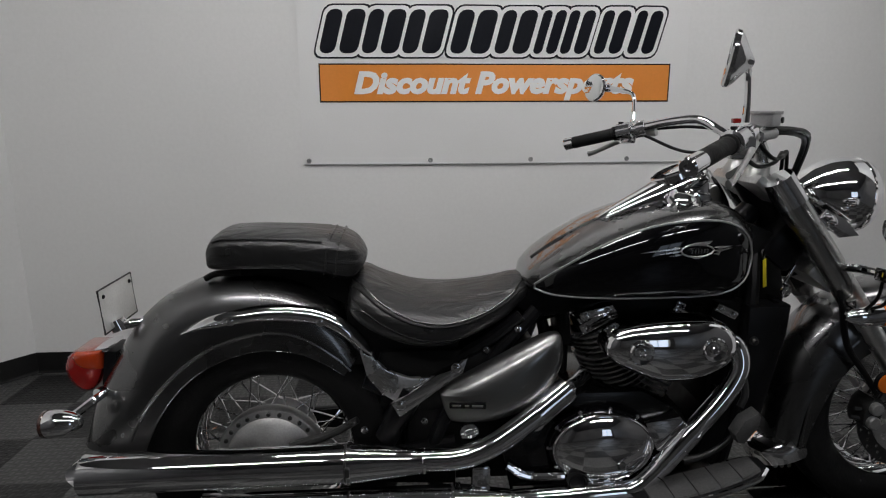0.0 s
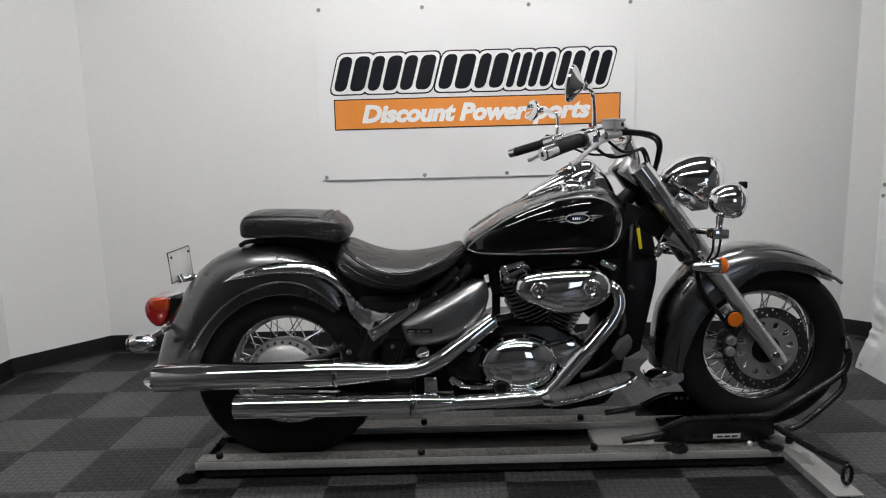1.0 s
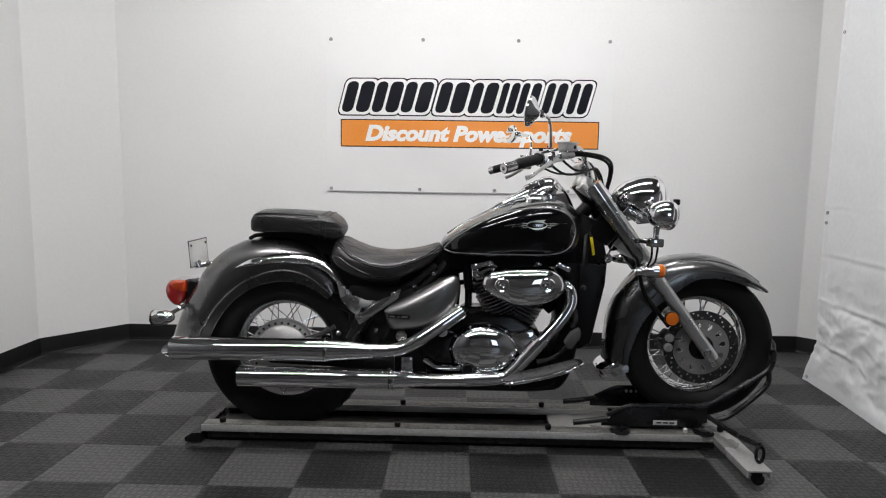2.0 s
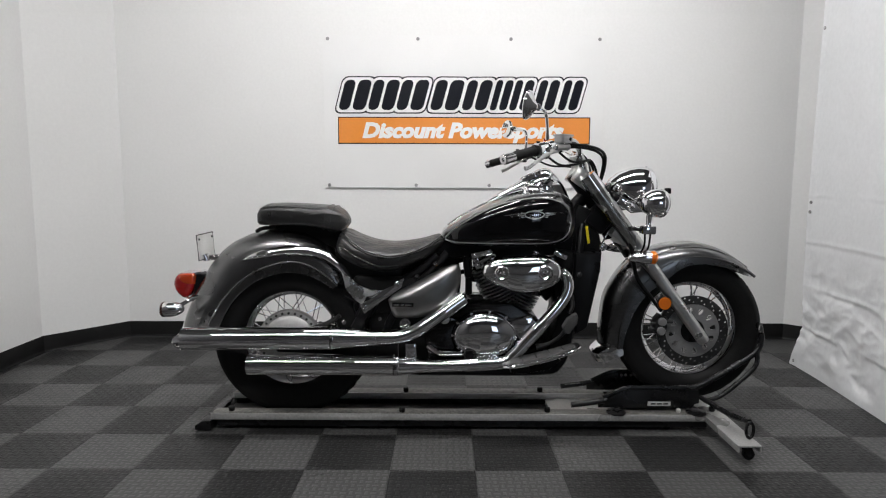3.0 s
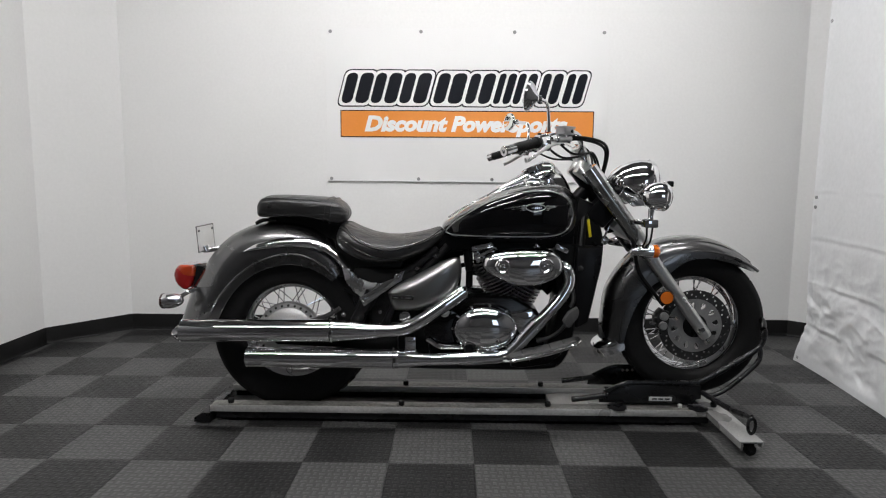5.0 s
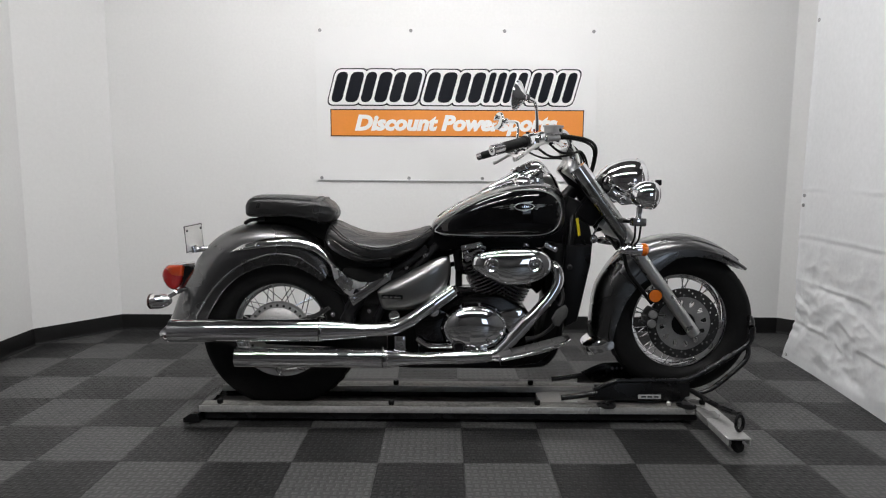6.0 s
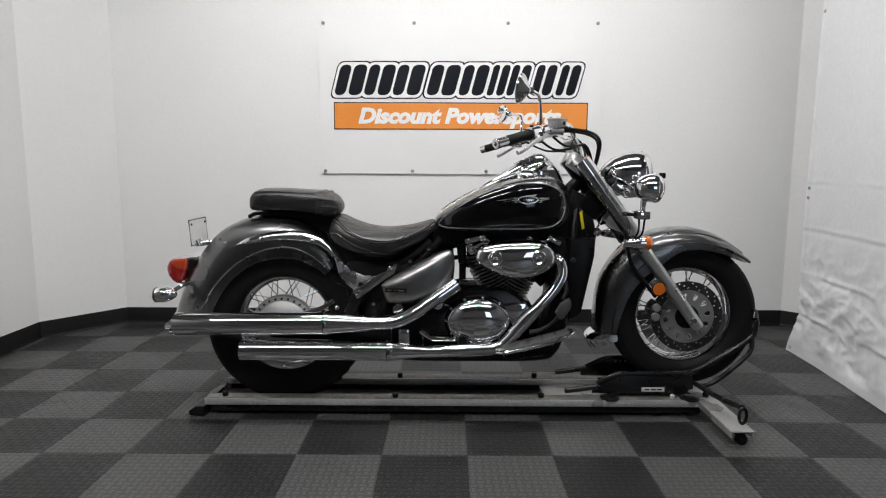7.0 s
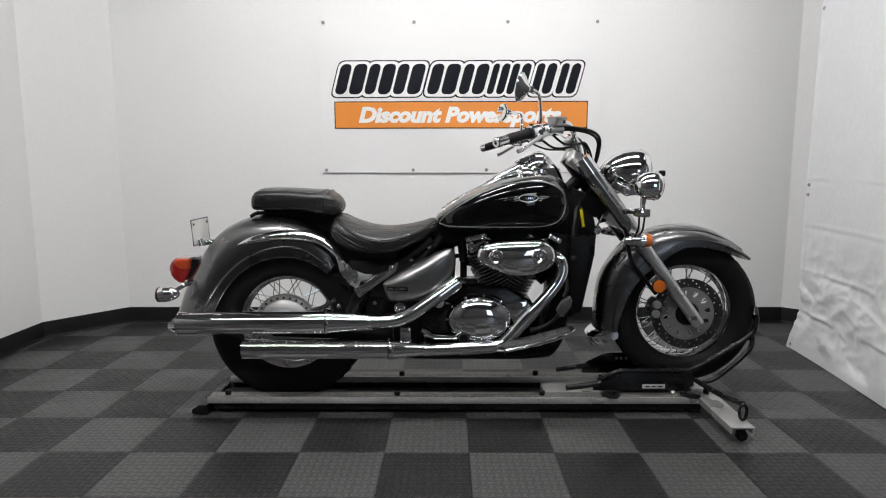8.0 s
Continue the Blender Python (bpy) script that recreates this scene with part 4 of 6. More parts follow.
for s in (-1, 1):
    bm = bmesh.new()
    rows = []
    for i in range(49):
        x = -0.108 + 0.496 * (0.5 - 0.5 * math.cos(math.pi * i / 48))
        lo, hi = along(PANEL, x)
        rows.append([(x, s * (tank_y(x, lo + (hi - lo) * k / 20) + 0.0022), lo + (hi - lo) * k / 20) for k in range(21)])
    loft(bm, rows, False, False)
    part("side_panel", bm, BLACK_PAINT, tank, "gloss black tank side", 60)
    edge = [(r[-1][0], r[-1][1], r[-1][2]) for r in rows[::2]] + [(r[0][0], r[0][1], r[0][2]) for r in rows[::-2]]
    bm = bmesh.new()
    tube(bm, edge, 0.0030, 6, 1, True)
    part("pinstripe", bm, ALU_DULL, tank, "silver pinstripe")
    # winged badge
    bm = bmesh.new()

    def lay(outline, lift):
        cx, cz = sum(p[0] for p in outline) / len(outline), sum(p[1] for p in outline) / len(outline)
        rings = [[(cx + (x - cx) * k, s * (tank_y(x, z) + d), cz + (z - cz) * k) for x, z in outline] for k, d in ((1, 0.001), (1, lift * 0.9), (0.8, lift * 1.5))]
        loft(bm, rings)

    ex, ez = 0.237, 0.893
    for k in range(3):
        drop = 0.0075 * k
        lay([(ex - 0.128 + 0.030 * k, ez - 0.005 - drop * 0.5), (ex - 0.05, ez + 0.009 - drop), (ex - 0.036, ez + 0.007 - drop), (ex - 0.05, ez + 0.0035 - drop)], 0.004)
        lay([(ex + 0.114 - 0.030 * k, ez + 0.007 - drop * 0.5), (ex + 0.05, ez + 0.0035 - drop), (ex + 0.036, ez + 0.007 - drop), (ex + 0.05, ez + 0.009 - drop)], 0.004)
    lay([(ex - 0.030, ez + 0.012), (ex + 0.024, ez + 0.014), (ex + 0.034, ez + 0.021), (ex - 0.006, ez + 0.018)], 0.004)
    lay([(ex - 0.024, ez - 0.012), (ex + 0.022, ez - 0.012), (ex + 0.004, ez - 0.018), (ex - 0.008, ez - 0.018)], 0.003)
    tube(bm, [(x, s * (tank_y(x, z) + 0.003), z) for x, z in ((ex - 0.040, ez), (ex - 0.022, ez + 0.012), (ex + 0.018, ez + 0.012), (ex + 0.038, ez + 0.001), (ex + 0.018, ez - 0.012), (ex - 0.022, ez - 0.012))], 0.0022, 6, 2, True)
    badge = part("tank_badge", bm, ALU, tank, "chrome winged badge")
    bm = bmesh.new()
    lay(circle(ex - 0.002, ez, 0.027, 16, 0.008), 0.003)
    part("badge_centre", bm, BLACK_METAL, badge)
    bm = bmesh.new()
    for k in range(6):
        x = ex - 0.019 + 0.007 * k
        lay([(x, ez - 0.005), (x + 0.0035, ez - 0.005), (x + 0.0055, ez + 0.005), (x + 0.002, ez + 0.005)], 0.0065)
    part("badge_bars", bm, CHROME_OLD, badge)

# speedometer console on the tank
CONSOLE = [(0.065, 0.925, 0.940, 0.012), (0.10, 0.935, 0.965, 0.026), (0.18, 0.955, 1.012, 0.042), (0.245, 0.965, 1.052, 0.060), (0.285, 0.965, 1.074, 0.068), (0.315, 0.960, 1.074, 0.068), (0.345, 0.950, 1.050, 0.055), (0.385, 0.93, 0.998, 0.035), (0.41, 0.90, 0.945, 0.02)]
bm = bmesh.new()
rings = []
for i in range(37):
    x = 0.065 + 0.345 * i / 36
    b, t, w = along(CONSOLE, x)
    rings.append([(x, w * math.copysign(abs(math.cos(a)) ** 0.8, math.cos(a)), b + (t - b) * max(0.0, math.sin(a)) ** 0.8) for a in [math.pi * j / 24 for j in range(25)]] + [(x, 0, b)])
loft(bm, rings)
console = part("speedometer_console", bm, CHROME, tank, "chrome speedometer console", 50)
aim = Vector((-0.42, 0, 0.9)).normalized()
bm = bmesh.new()
lathe(bm, [(-0.012, 0.056), (0.002, 0.055), (0.005, 0.052), (0.004, 0.048), (0.0, 0.048)], (0.250, 0, 1.050), aim=aim, seg=40)
part("dial_bezel", bm, CHROME, console)
bm = bmesh.new()
lathe(bm, [(0.001, 0.048), (0.002, 0.047)], (0.250, 0, 1.050), aim=aim, seg=40)
part("dial", bm, BLACK_PAINT, console, "dark speedometer dial")
bm = bmesh.new()
tube(bm, [(0.085, -0.034, 0.944), (0.15, -0.046, 0.973), (0.22, -0.058, 0.996), (0.27, -0.066, 1.008), (0.32, -0.064, 1.00)], [0.003, 0.007, 0.007, 0.006, 0.003], 8, 5)
part("console_rib", bm, CHROME, console)
# raised seam down the middle of the tank, behind the console
bm = bmesh.new()
tube(bm, [(x, 0, along(TANK, x)[1] + 0.001) for x in (-0.10, -0.06, -0.02, 0.02, 0.06, 0.09)], 0.004, 8, 4)
part("tank_seam", bm, GREY_PAINT, tank)
# filler cap
cap_aim = Vector((0.02, -0.55, 0.83)).normalized()
bm = bmesh.new()
lathe(bm, [(-0.012, 0.044), (0.002, 0.044), (0.004, 0.040), (0.014, 0.038), (0.018, 0.034), (0.015, 0.026), (0.018, 0.02), (0.019, 0.0)], (0.243, -0.092, 0.986), aim=cap_aim, seg=32)
part("filler_cap", bm, CHROME, tank, "round chrome filler cap", 30)

# ---- side cover with its badge ----
for s in (-1, 1):
    bm = bmesh.new()
    out = [(p.x, p.z) for p in curve([(-0.338, 0, 0.540), (-0.336, 0, 0.551), (-0.31, 0, 0.573), (-0.22, 0, 0.622), (-0.12, 0, 0.675), (-0.068, 0, 0.691), (-0.049, 0, 0.672), (-0.050, 0, 0.615), (-0.083, 0, 0.540), (-0.14, 0, 0.50), (-0.21, 0, 0.476), (-0.295, 0, 0.474), (-0.320, 0, 0.486)], 5, True)]
    dome(bm, out, s * 0.135, [(1.0, s * 0.150), (0.985, s * 0.158), (0.95, s * 0.166), (0.88, s * 0.1745), (0.78, s * 0.182), (0.64, s * 0.1885), (0.46, s * 0.1935), (0.25, s * 0.1965), (0.05, s * 0.1975)])
    cover = part("side_cover", bm, SILVER_PAINT, bike, "silver-grey side cover", 50)
    bm = bmesh.new()
    box(bm, (-0.277, s * 0.1955, 0.536), (0.085, 0.004, 0.016), 0.001, Matrix.Rotation(s * 0.10, 4, "Z"))
    badge = part("badge", bm, BLACK_PAINT, cover, "small chrome and black badge")
    bm = bmesh.new()
    for dx, wx in ((-0.026, 0.020), (-0.002, 0.010), (0.022, 0.026)):
        box(bm, (-0.277 + dx, s * (0.1985 + dx * 0.1), 0.536), (wx, 0.002, 0.006), 0.0005, Matrix.Rotation(s * 0.10, 4, "Z"))
    part("badge_bars", bm, CHROME, cover)

# ---- engine ----
bm = bmesh.new()
prism(bm, [(-0.14, 0.30), (-0.10, 0.27), (0.24, 0.27), (0.29, 0.32), (0.30, 0.41), (0.265, 0.47), (0.16, 0.53), (-0.02, 0.53), (-0.12, 0.48), (-0.16, 0.40)], -0.135, 0.135, 0.012)
engine = part("engine", bm, BLACK_FINS, bike, "black V-twin engine with chrome covers")


def cylinder(foot, lean, name):
    """A round finned cylinder leaning from its foot, with a head and its cover."""
    m = Matrix.Translation((foot[0], 0, foot[1])) @ Matrix.Rotation(radians(lean), 4, "Y")
    bm = bmesh.new()
    lathe(bm, [(0.0, 0.062), (0.25, 0.062)], (0, 0, 0), "z", 24)
    bmesh.ops.transform(bm, matrix=m, verts=bm.verts)
    cyl = part(name, bm, BLACK_FINS, bike, "black finned cylinder")
    for k in range(14):
        r = 0.086 if k < 10 else 0.078
        h = 0.035 + k * 0.0145
        bm = bmesh.new()
        lathe(bm, [(h, 0.05), (h, r - 0.001), (h + 0.001, r), (h + 0.0042, r), (h + 0.0052, r - 0.001), (h + 0.0052, 0.05)], (0, 0, 0), "z", 32)
        bmesh.ops.scale(bm, vec=(1.0, 1.3, 1.0), verts=bm.verts)
        bmesh.ops.transform(bm, matrix=m, verts=bm.verts)
        part("fin", bm, FIN_EDGE, cyl)
    bm = bmesh.new()
    box(bm, (0, 0, 0.256), (0.105, 0.19, 0.034), 0.012)
    for u in (-0.032, 0.032):
        for sy in (-1, 1):
            bolt(bm, (u, sy * 0.095, 0.256), (0, sy, 0), 0.008, 0.010)
            box(bm, (u, sy * 0.06, 0.278), (0.026, 0.05, 0.016), 0.005)
    bmesh.ops.transform(bm, matrix=m, verts=bm.verts)
    part("cylinder_head", bm, CHROME_OLD, cyl, "worn chrome cylinder head")


cylinder((0.175, 0.47), -28, "rear_cylinder")
cylinder((0.160, 0.47), 28, "front_cylinder")
# black tubes added to close bright gaps round the cylinders
for line, r in (([(-0.016, 0.0, 0.735), (-0.010, 0.0, 0.67), (-0.010, 0.0, 0.60), (-0.010, 0.0, 0.53)], 0.015), ([(0.0, 0.02, 0.615), (0.05, 0.02, 0.607), (0.10, 0.02, 0.607)], 0.020), ([(0.372, 0.0, 0.67), (0.338, 0.0, 0.61), (0.322, 0.0, 0.56), (0.300, 0.0, 0.535)], 0.030), ([(-0.06, 0.03, 0.630), (-0.02, 0.03, 0.637), (0.02, 0.03, 0.637)], 0.010),
                ([(-0.075, 0.0, 0.70), (-0.058, 0.0, 0.63), (-0.062, 0.0, 0.55)], 0.015)):
    bm = bmesh.new()
    tube(bm, line, r, 14, 6)
    part("filler_tube", bm, PLASTIC, bike, "black filler tube round the cylinders")
# air cleaner
bm = bmesh.new()
AIR = [(p.x, p.z) for p in curve([(0.034, 0, 0.672), (0.05, 0, 0.703), (0.10, 0, 0.723), (0.19, 0, 0.732), (0.29, 0, 0.729), (0.335, 0, 0.703), (0.348, 0, 0.662), (0.325, 0, 0.622), (0.26, 0, 0.592), (0.20, 0, 0.586), (0.15, 0, 0.592), (0.08, 0, 0.622), (0.045, 0, 0.645)], 6, True)]
dome(bm, AIR, -0.15, [(1.0, -0.196), (0.99, -0.204), (0.965, -0.211), (0.92, -0.2175), (0.85, -0.2235), (0.75, -0.229), (0.62, -0.2335), (0.45, -0.2375), (0.25, -0.240), (0.05, -0.241)])
air = part("air_cleaner", bm, CHROME, engine, "chrome teardrop air cleaner cover", 40)
for x, z in ((0.110, 0.669), (0.277, 0.672)):
    bm = bmesh.new()
    lathe(bm, [(0.010, 0.029), (0.001, 0.029), (-0.002, 0.0265), (-0.001, 0.024), (0.006, 0.014), (0.006, 0.0095), (-0.002, 0.0095), (-0.004, 0.0075), (-0.001, 0.005)], (x, -0.2385, z), "y", 24)
    part("cover_bolt", bm, CHROME, air)
# clutch cover
bm = bmesh.new()
ov = lambda w, h, x=0.051, z=0.408, n=48: circle(x, z, w, n, h)
dome(bm, ov(0.134, 0.099), -0.13, [(1.0, -0.165), (0.97, -0.172), (0.93, -0.173)])
cover = part("clutch_cover", bm, BLACK_PAINT, engine, "round clutch cover")
bm = bmesh.new()
dome(bm, ov(0.125, 0.090), -0.165, [(1.0, -0.183), (0.985, -0.188), (0.955, -0.1905), (0.93, -0.188), (0.91, -0.1885), (0.87, -0.192), (0.78, -0.1985), (0.65, -0.2045), (0.48, -0.2095), (0.28, -0.2125), (0.06, -0.2135)])
part("clutch_dome", bm, CHROME, cover, "polished chrome dome", 40)
for k in range(11):
    a = 2 * math.pi * k / 11 + 0.3
    bm = bmesh.new()
    bolt(bm, (0.051 + 0.1295 * math.cos(a), -0.170, 0.408 + 0.0945 * math.sin(a)), (0, -1, 0), 0.0045, 0.007)
    part("bolt", bm, CHROME_OLD, cover)
bm = bmesh.new()
prism(bm, [(0.15, 0.47), (0.235, 0.485), (0.255, 0.46), (0.215, 0.41), (0.19, 0.385), (0.17, 0.42)], -0.185, -0.13, 0.006)
part("case_cover", bm, CHROME, engine, "chrome case cover")
bm = bmesh.new()
prism(bm, [(-0.17, 0.30), (-0.06, 0.30), (-0.08, 0.40), (-0.06, 0.47), (-0.13, 0.49), (-0.20, 0.43)], -0.165, -0.12, 0.006)
part("gear_cover", bm, BLACK_PAINT, engine, "glossy black gearbox cover")
bm = bmesh.new()
tube(bm, [(-0.18, -0.17, 0.365), (-0.13, -0.175, 0.336), (-0.04, -0.175, 0.333)], 0.011, 10, 4)
part("shift_link", bm, CHROME, engine)
for p, r in (((-0.27, -0.16, 0.452), 0.022), ((-0.112, -0.17, 0.475), 0.02)):
    bm = bmesh.new()
    lathe(bm, [(0, r), (-0.008, r), (-0.009, r * 0.6), (-0.004, r * 0.55), (-0.004, 0.0)], p, "y", 20)
    part("pivot_cap", bm, CHROME, engine)

bm = bmesh.new()
lathe(bm, [(0, 0.024), (-0.020, 0.024), (-0.022, 0.020), (-0.014, 0.018), (-0.014, 0.0)], (-0.012, -0.186, 0.332), "y", 24)
part("sight_glass", bm, BLACK_METAL, cover, "dark oil sight glass")
bm = bmesh.new()
tube(bm, [(0.102, -0.2065, 0.372), (0.118, -0.2045, 0.386), (0.150, -0.1985, 0.392), (0.143, -0.1975, 0.374), (0.124, -0.2015, 0.358), (0.108, -0.205, 0.360)], 0.0022, 8, 4, True)
part("dome_emblem", bm, CHROME_OLD, cover, "raised outline emblem")

# ---- exhausts ----
def silencer(name, x0, x1, z0, z1, y, r, slash, label):
    bm = bmesh.new()
    n = 40
    rings = []
    for k in range(22):
        u = k / 21
        x = x0 + (x1 - x0) * u
        ring = []
        for j in range(n):
            a = 2 * math.pi * j / n
            q = x - slash * max(0.0, math.cos(a + 0.5)) ** 2 * max(0.0, 1 - k / 6)
            ring.append((q, y + r * math.cos(a), z0 + (z1 - z0) * u + r * math.sin(a)))
        rings.append(ring)
    inner = []
    for k in range(2):
        inner.append([(p[0] + (0.001 if k == 0 else 0.048), y + (p[1] - y) * 0.86, z0 + (p[2] - z0) * 0.86) for p in rings[0]])
    loft(bm, inner[::-1] + rings, True, False)
    return part(name, bm, CHROME, bike, label, 40)


def bore(parent, x0, x1, y, z, r, slash):
    """The dark inside of a silencer's slashed mouth."""
    bm = bmesh.new()
    rings = []
    for x, k in ((x0 + 0.044, 0.858), (x0 + 0.06, 0.82), (x1, 0.82), (x1, 0.01)):
        rings.append([(x - (slash * max(0.0, math.cos(a + 0.5)) ** 2 if x < x0 + 0.07 else 0), y + r * k * math.cos(a), z + r * k * math.sin(a)) for a in [2 * math.pi * j / 32 for j in range(32)]])
    loft(bm, rings, True, False)
    part("bore", bm, BLACK_METAL, parent, "dark open end")


upper = silencer("upper_silencer", -1.150, -0.552, 0.397, 0.402, -0.20, 0.045, 0.062, "long polished chrome silencer")
lower = silencer("lower_silencer", -0.895, -0.305, 0.292, 0.292, -0.20, 0.040, 0.020, "lower polished chrome silencer")
bore(upper, -1.150, -0.97, -0.20, 0.397, 0.045, 0.062)
bore(lower, -0.895, -0.72, -0.20, 0.292, 0.040, 0.020)
for parent, x, z, r, tail in ((upper, -0.552, 0.402, 0.045, [(0.0, 0.045), (0.10, 0.036), (0.168, 0.029), (0.17, 0.031), (0.176, 0.031)]),
                              (lower, -0.305, 0.292, 0.040, [(0.0, 0.040), (0.006, 0.043), (0.012, 0.043), (0.014, 0.040), (0.128, 0.025), (0.13, 0.029), (0.138, 0.029), (0.14, 0.025)])):
    bm = bmesh.new()
    lathe(bm, tail, (x, -0.20, z), "x", 32)
    part("cone", bm, CHROME, parent)
    bm = bmesh.new()
    lathe(bm, [(-0.004, r), (-0.004, r + 0.003), (0.004, r + 0.003), (0.004, r)], (x, -0.20, z), "x", 32)
    part("clamp", bm, CHROME_OLD, parent)
    bm = bmesh.new()
    lathe(bm, [(-0.010, r - 0.002), (-0.010, r + 0.001), (-0.0055, r + 0.001), (-0.0055, r - 0.002)], (x, -0.20, z), "x", 32)
    box(bm, (x - 0.002, -0.20 - r - 0.004, z + 0.006), (0.012, 0.012, 0.022), 0.003)
    part("clamp_gap", bm, DARK_STEEL, parent)
bm = bmesh.new()
tube(bm, [(-0.38, -0.20, 0.404), (-0.31, -0.20, 0.405), (-0.255, -0.20, 0.418), (-0.195, -0.20, 0.450), (-0.112, -0.19, 0.507), (-0.038, -0.17, 0.557)], 0.027, 20, 8)
part("rear_header", bm, CHROME, bike, "chrome rear exhaust header")
bm = bmesh.new()
tube(bm, [(-0.112, -0.191, 0.507), (-0.036, -0.169, 0.558)], 0.0305, 20, 3)
tube(bm, [(-0.038, -0.17, 0.557), (-0.008, -0.13, 0.548), (0.03, -0.06, 0.535)], 0.021, 16, 5)
part("header_clamp", bm, CHROME_OLD, bike, "chrome header shield")
bm = bmesh.new()
tube(bm, [(-0.17, -0.20, 0.290), (-0.05, -0.20, 0.294), (0.06, -0.20, 0.298), (0.125, -0.20, 0.308), (0.165, -0.198, 0.336), (0.225, -0.19, 0.402), (0.30, -0.18, 0.480), (0.355, -0.17, 0.545), (0.382, -0.16, 0.60), (0.372, -0.145, 0.648), (0.335, -0.11, 0.668)], 0.0245, 20, 8)
front_pipe = part("front_header", bm, CHROME, bike, "chrome front exhaust header")
for a, b in (((-0.03, -0.20, 0.295), (0.10, -0.20, 0.303)), ((0.19, -0.194, 0.363), (0.27, -0.184, 0.449))):
    bm = bmesh.new()
    tube(bm, [a, b], 0.0275, 20, 3)
    part("heat_shield", bm, CHROME, front_pipe)
bm = bmesh.new()
box(bm, (-0.245, -0.19, 0.347), (0.046, 0.03, 0.07), 0.008)
part("exhaust_bracket", bm, CHROME_OLD, bike)

# ---- frame, swingarm, radiator and dark inner parts ----
bm = bmesh.new()
tube(bm, [(0.47, 0, 0.96), (0.30, 0, 0.80), (0.05, 0, 0.735), (-0.25, 0, 0.66), (-0.50, 0, 0.66)], 0.03, 12, 6)
for s in (-1, 1):
    tube(bm, [(0.46, s * 0.03, 0.90), (0.43, s * 0.10, 0.70), (0.40, s * 0.11, 0.40), (0.36, s * 0.11, 0.27), (0.28, s * 0.11, 0.243), (0.0, s * 0.11, 0.240), (-0.28, s * 0.115, 0.25), (-0.36, s * 0.12, 0.32), (-0.33, s * 0.12, 0.46), (-0.22, s * 0.11, 0.60), (-0.10, s * 0.09, 0.73)], 0.017, 10, 6)
    tube(bm, [(-0.14, s * 0.10, 0.72), (-0.24, s * 0.10, 0.645), (-0.44, s * 0.10, 0.54), (-0.52, s * 0.10, 0.56)], 0.016, 10, 6)
    tube(bm, [(-0.30, s * 0.12, 0.40), (-0.50, s * 0.125, 0.372), (-0.76, s * 0.125, 0.354)], 0.020, 10, 6)
part("frame", bm, BLACK_METAL, bike, "black tubular frame")
for s in (-1, 1):
    bm = bmesh.new()
    prism(bm, [(-0.30, 0.305), (-0.30, 0.395), (-0.55, 0.385), (-0.80, 0.378), (-0.815, 0.352), (-0.79, 0.328), (-0.55, 0.318)], s * 0.122, s * 0.148, 0.006)
    part("swingarm", bm, BLACK_METAL, bike, "black swingarm")
for name, c, size, label in (("battery_box", (-0.29, 0, 0.56), (0.40, 0.23, 0.17), "black battery box"), ("swingarm_pivot", (-0.27, 0, 0.40), (0.31, 0.21, 0.24), "black pivot casting"),
                             ("intake_box", (0.17, 0, 0.70), (0.28, 0.16, 0.10), "black intake box")):
    bm = bmesh.new()
    box(bm, c, size, 0.03)
    part(name, bm, PLASTIC, bike, label)
for bx, bz, ln, lean in ((0.035, 0.732, 0.085, -14), (0.352, 0.728, 0.060, 26)):
    for s in (-1, 1):
        bm = bmesh.new()
        turn = Matrix.Rotation(radians(lean), 4, "Y")
        box(bm, (bx, s * 0.112, bz), (ln, 0.05, 0.022), 0.006, turn)
        for u in (-0.3, 0.3):
            p = Vector((bx, s * 0.136, bz)) + turn @ Vector((u * ln, 0, 0.001))
            bolt(bm, p, (0, s, 0), 0.007, 0.006)
        part("rocker_cover", bm, CHROME_OLD, engine, "worn chrome rocker cover")
bm = bmesh.new()
prism(bm, [(-0.17, 0.745), (-0.10, 0.70), (0.05, 0.715), (0.28, 0.715), (0.41, 0.72), (0.42, 0.82), (0.36, 0.84), (-0.10, 0.79)], -0.07, 0.07, 0.012)
part("frame_cover", bm, BLACK_METAL, bike, "black cover below the tank")
bm = bmesh.new()
lathe(bm, [(0.03, 0.008), (0.02, 0.014), (0.0, 0.019), (-0.006, 0.017), (-0.004, 0.011), (-0.010, 0.0)], (0.538, -0.060, 0.755), aim=(-0.35, 1, 0.1), seg=28)
box(bm, (0.548, -0.055, 0.79), (0.008, 0.006, 0.07), 0.002, Matrix.Rotation(radians(25), 4, "Y"))
part("horn", bm, CHROME_OLD, bike, "round chrome horn")
bm = bmesh.new()
tube(bm, [(-0.40, -0.125, 0.545), (-0.47, -0.125, 0.42)], 0.028, 14, 3)
tube(bm, [(-0.46, -0.128, 0.47), (-0.415, -0.13, 0.555)], 0.019, 14, 3)
part("shock", bm, BLACK_METAL, bike, "black shock absorber")
bm = bmesh.new()
tube(bm, [(-0.70, -0.118, 0.402), (-0.60, -0.13, 0.440), (-0.535, -0.135, 0.478)], [0.014, 0.010, 0.009], 10, 4)
bolt(bm, (-0.545, -0.145, 0.474), (0, -1, 0), 0.006, 0.006)
part("brake_rod", bm, DARK_STEEL, bike, "dark steel brake arm")
bm = bmesh.new()
prism(bm, [(0.425, 0.40), (0.470, 0.425), (0.517, 0.66), (0.521, 0.735), (0.415, 0.735), (0.415, 0.50)], -0.125, 0.125, 0.010)
radiator = part("radiator", bm, BLACK_METAL, bike, "black radiator with its shroud")
bm = bmesh.new()
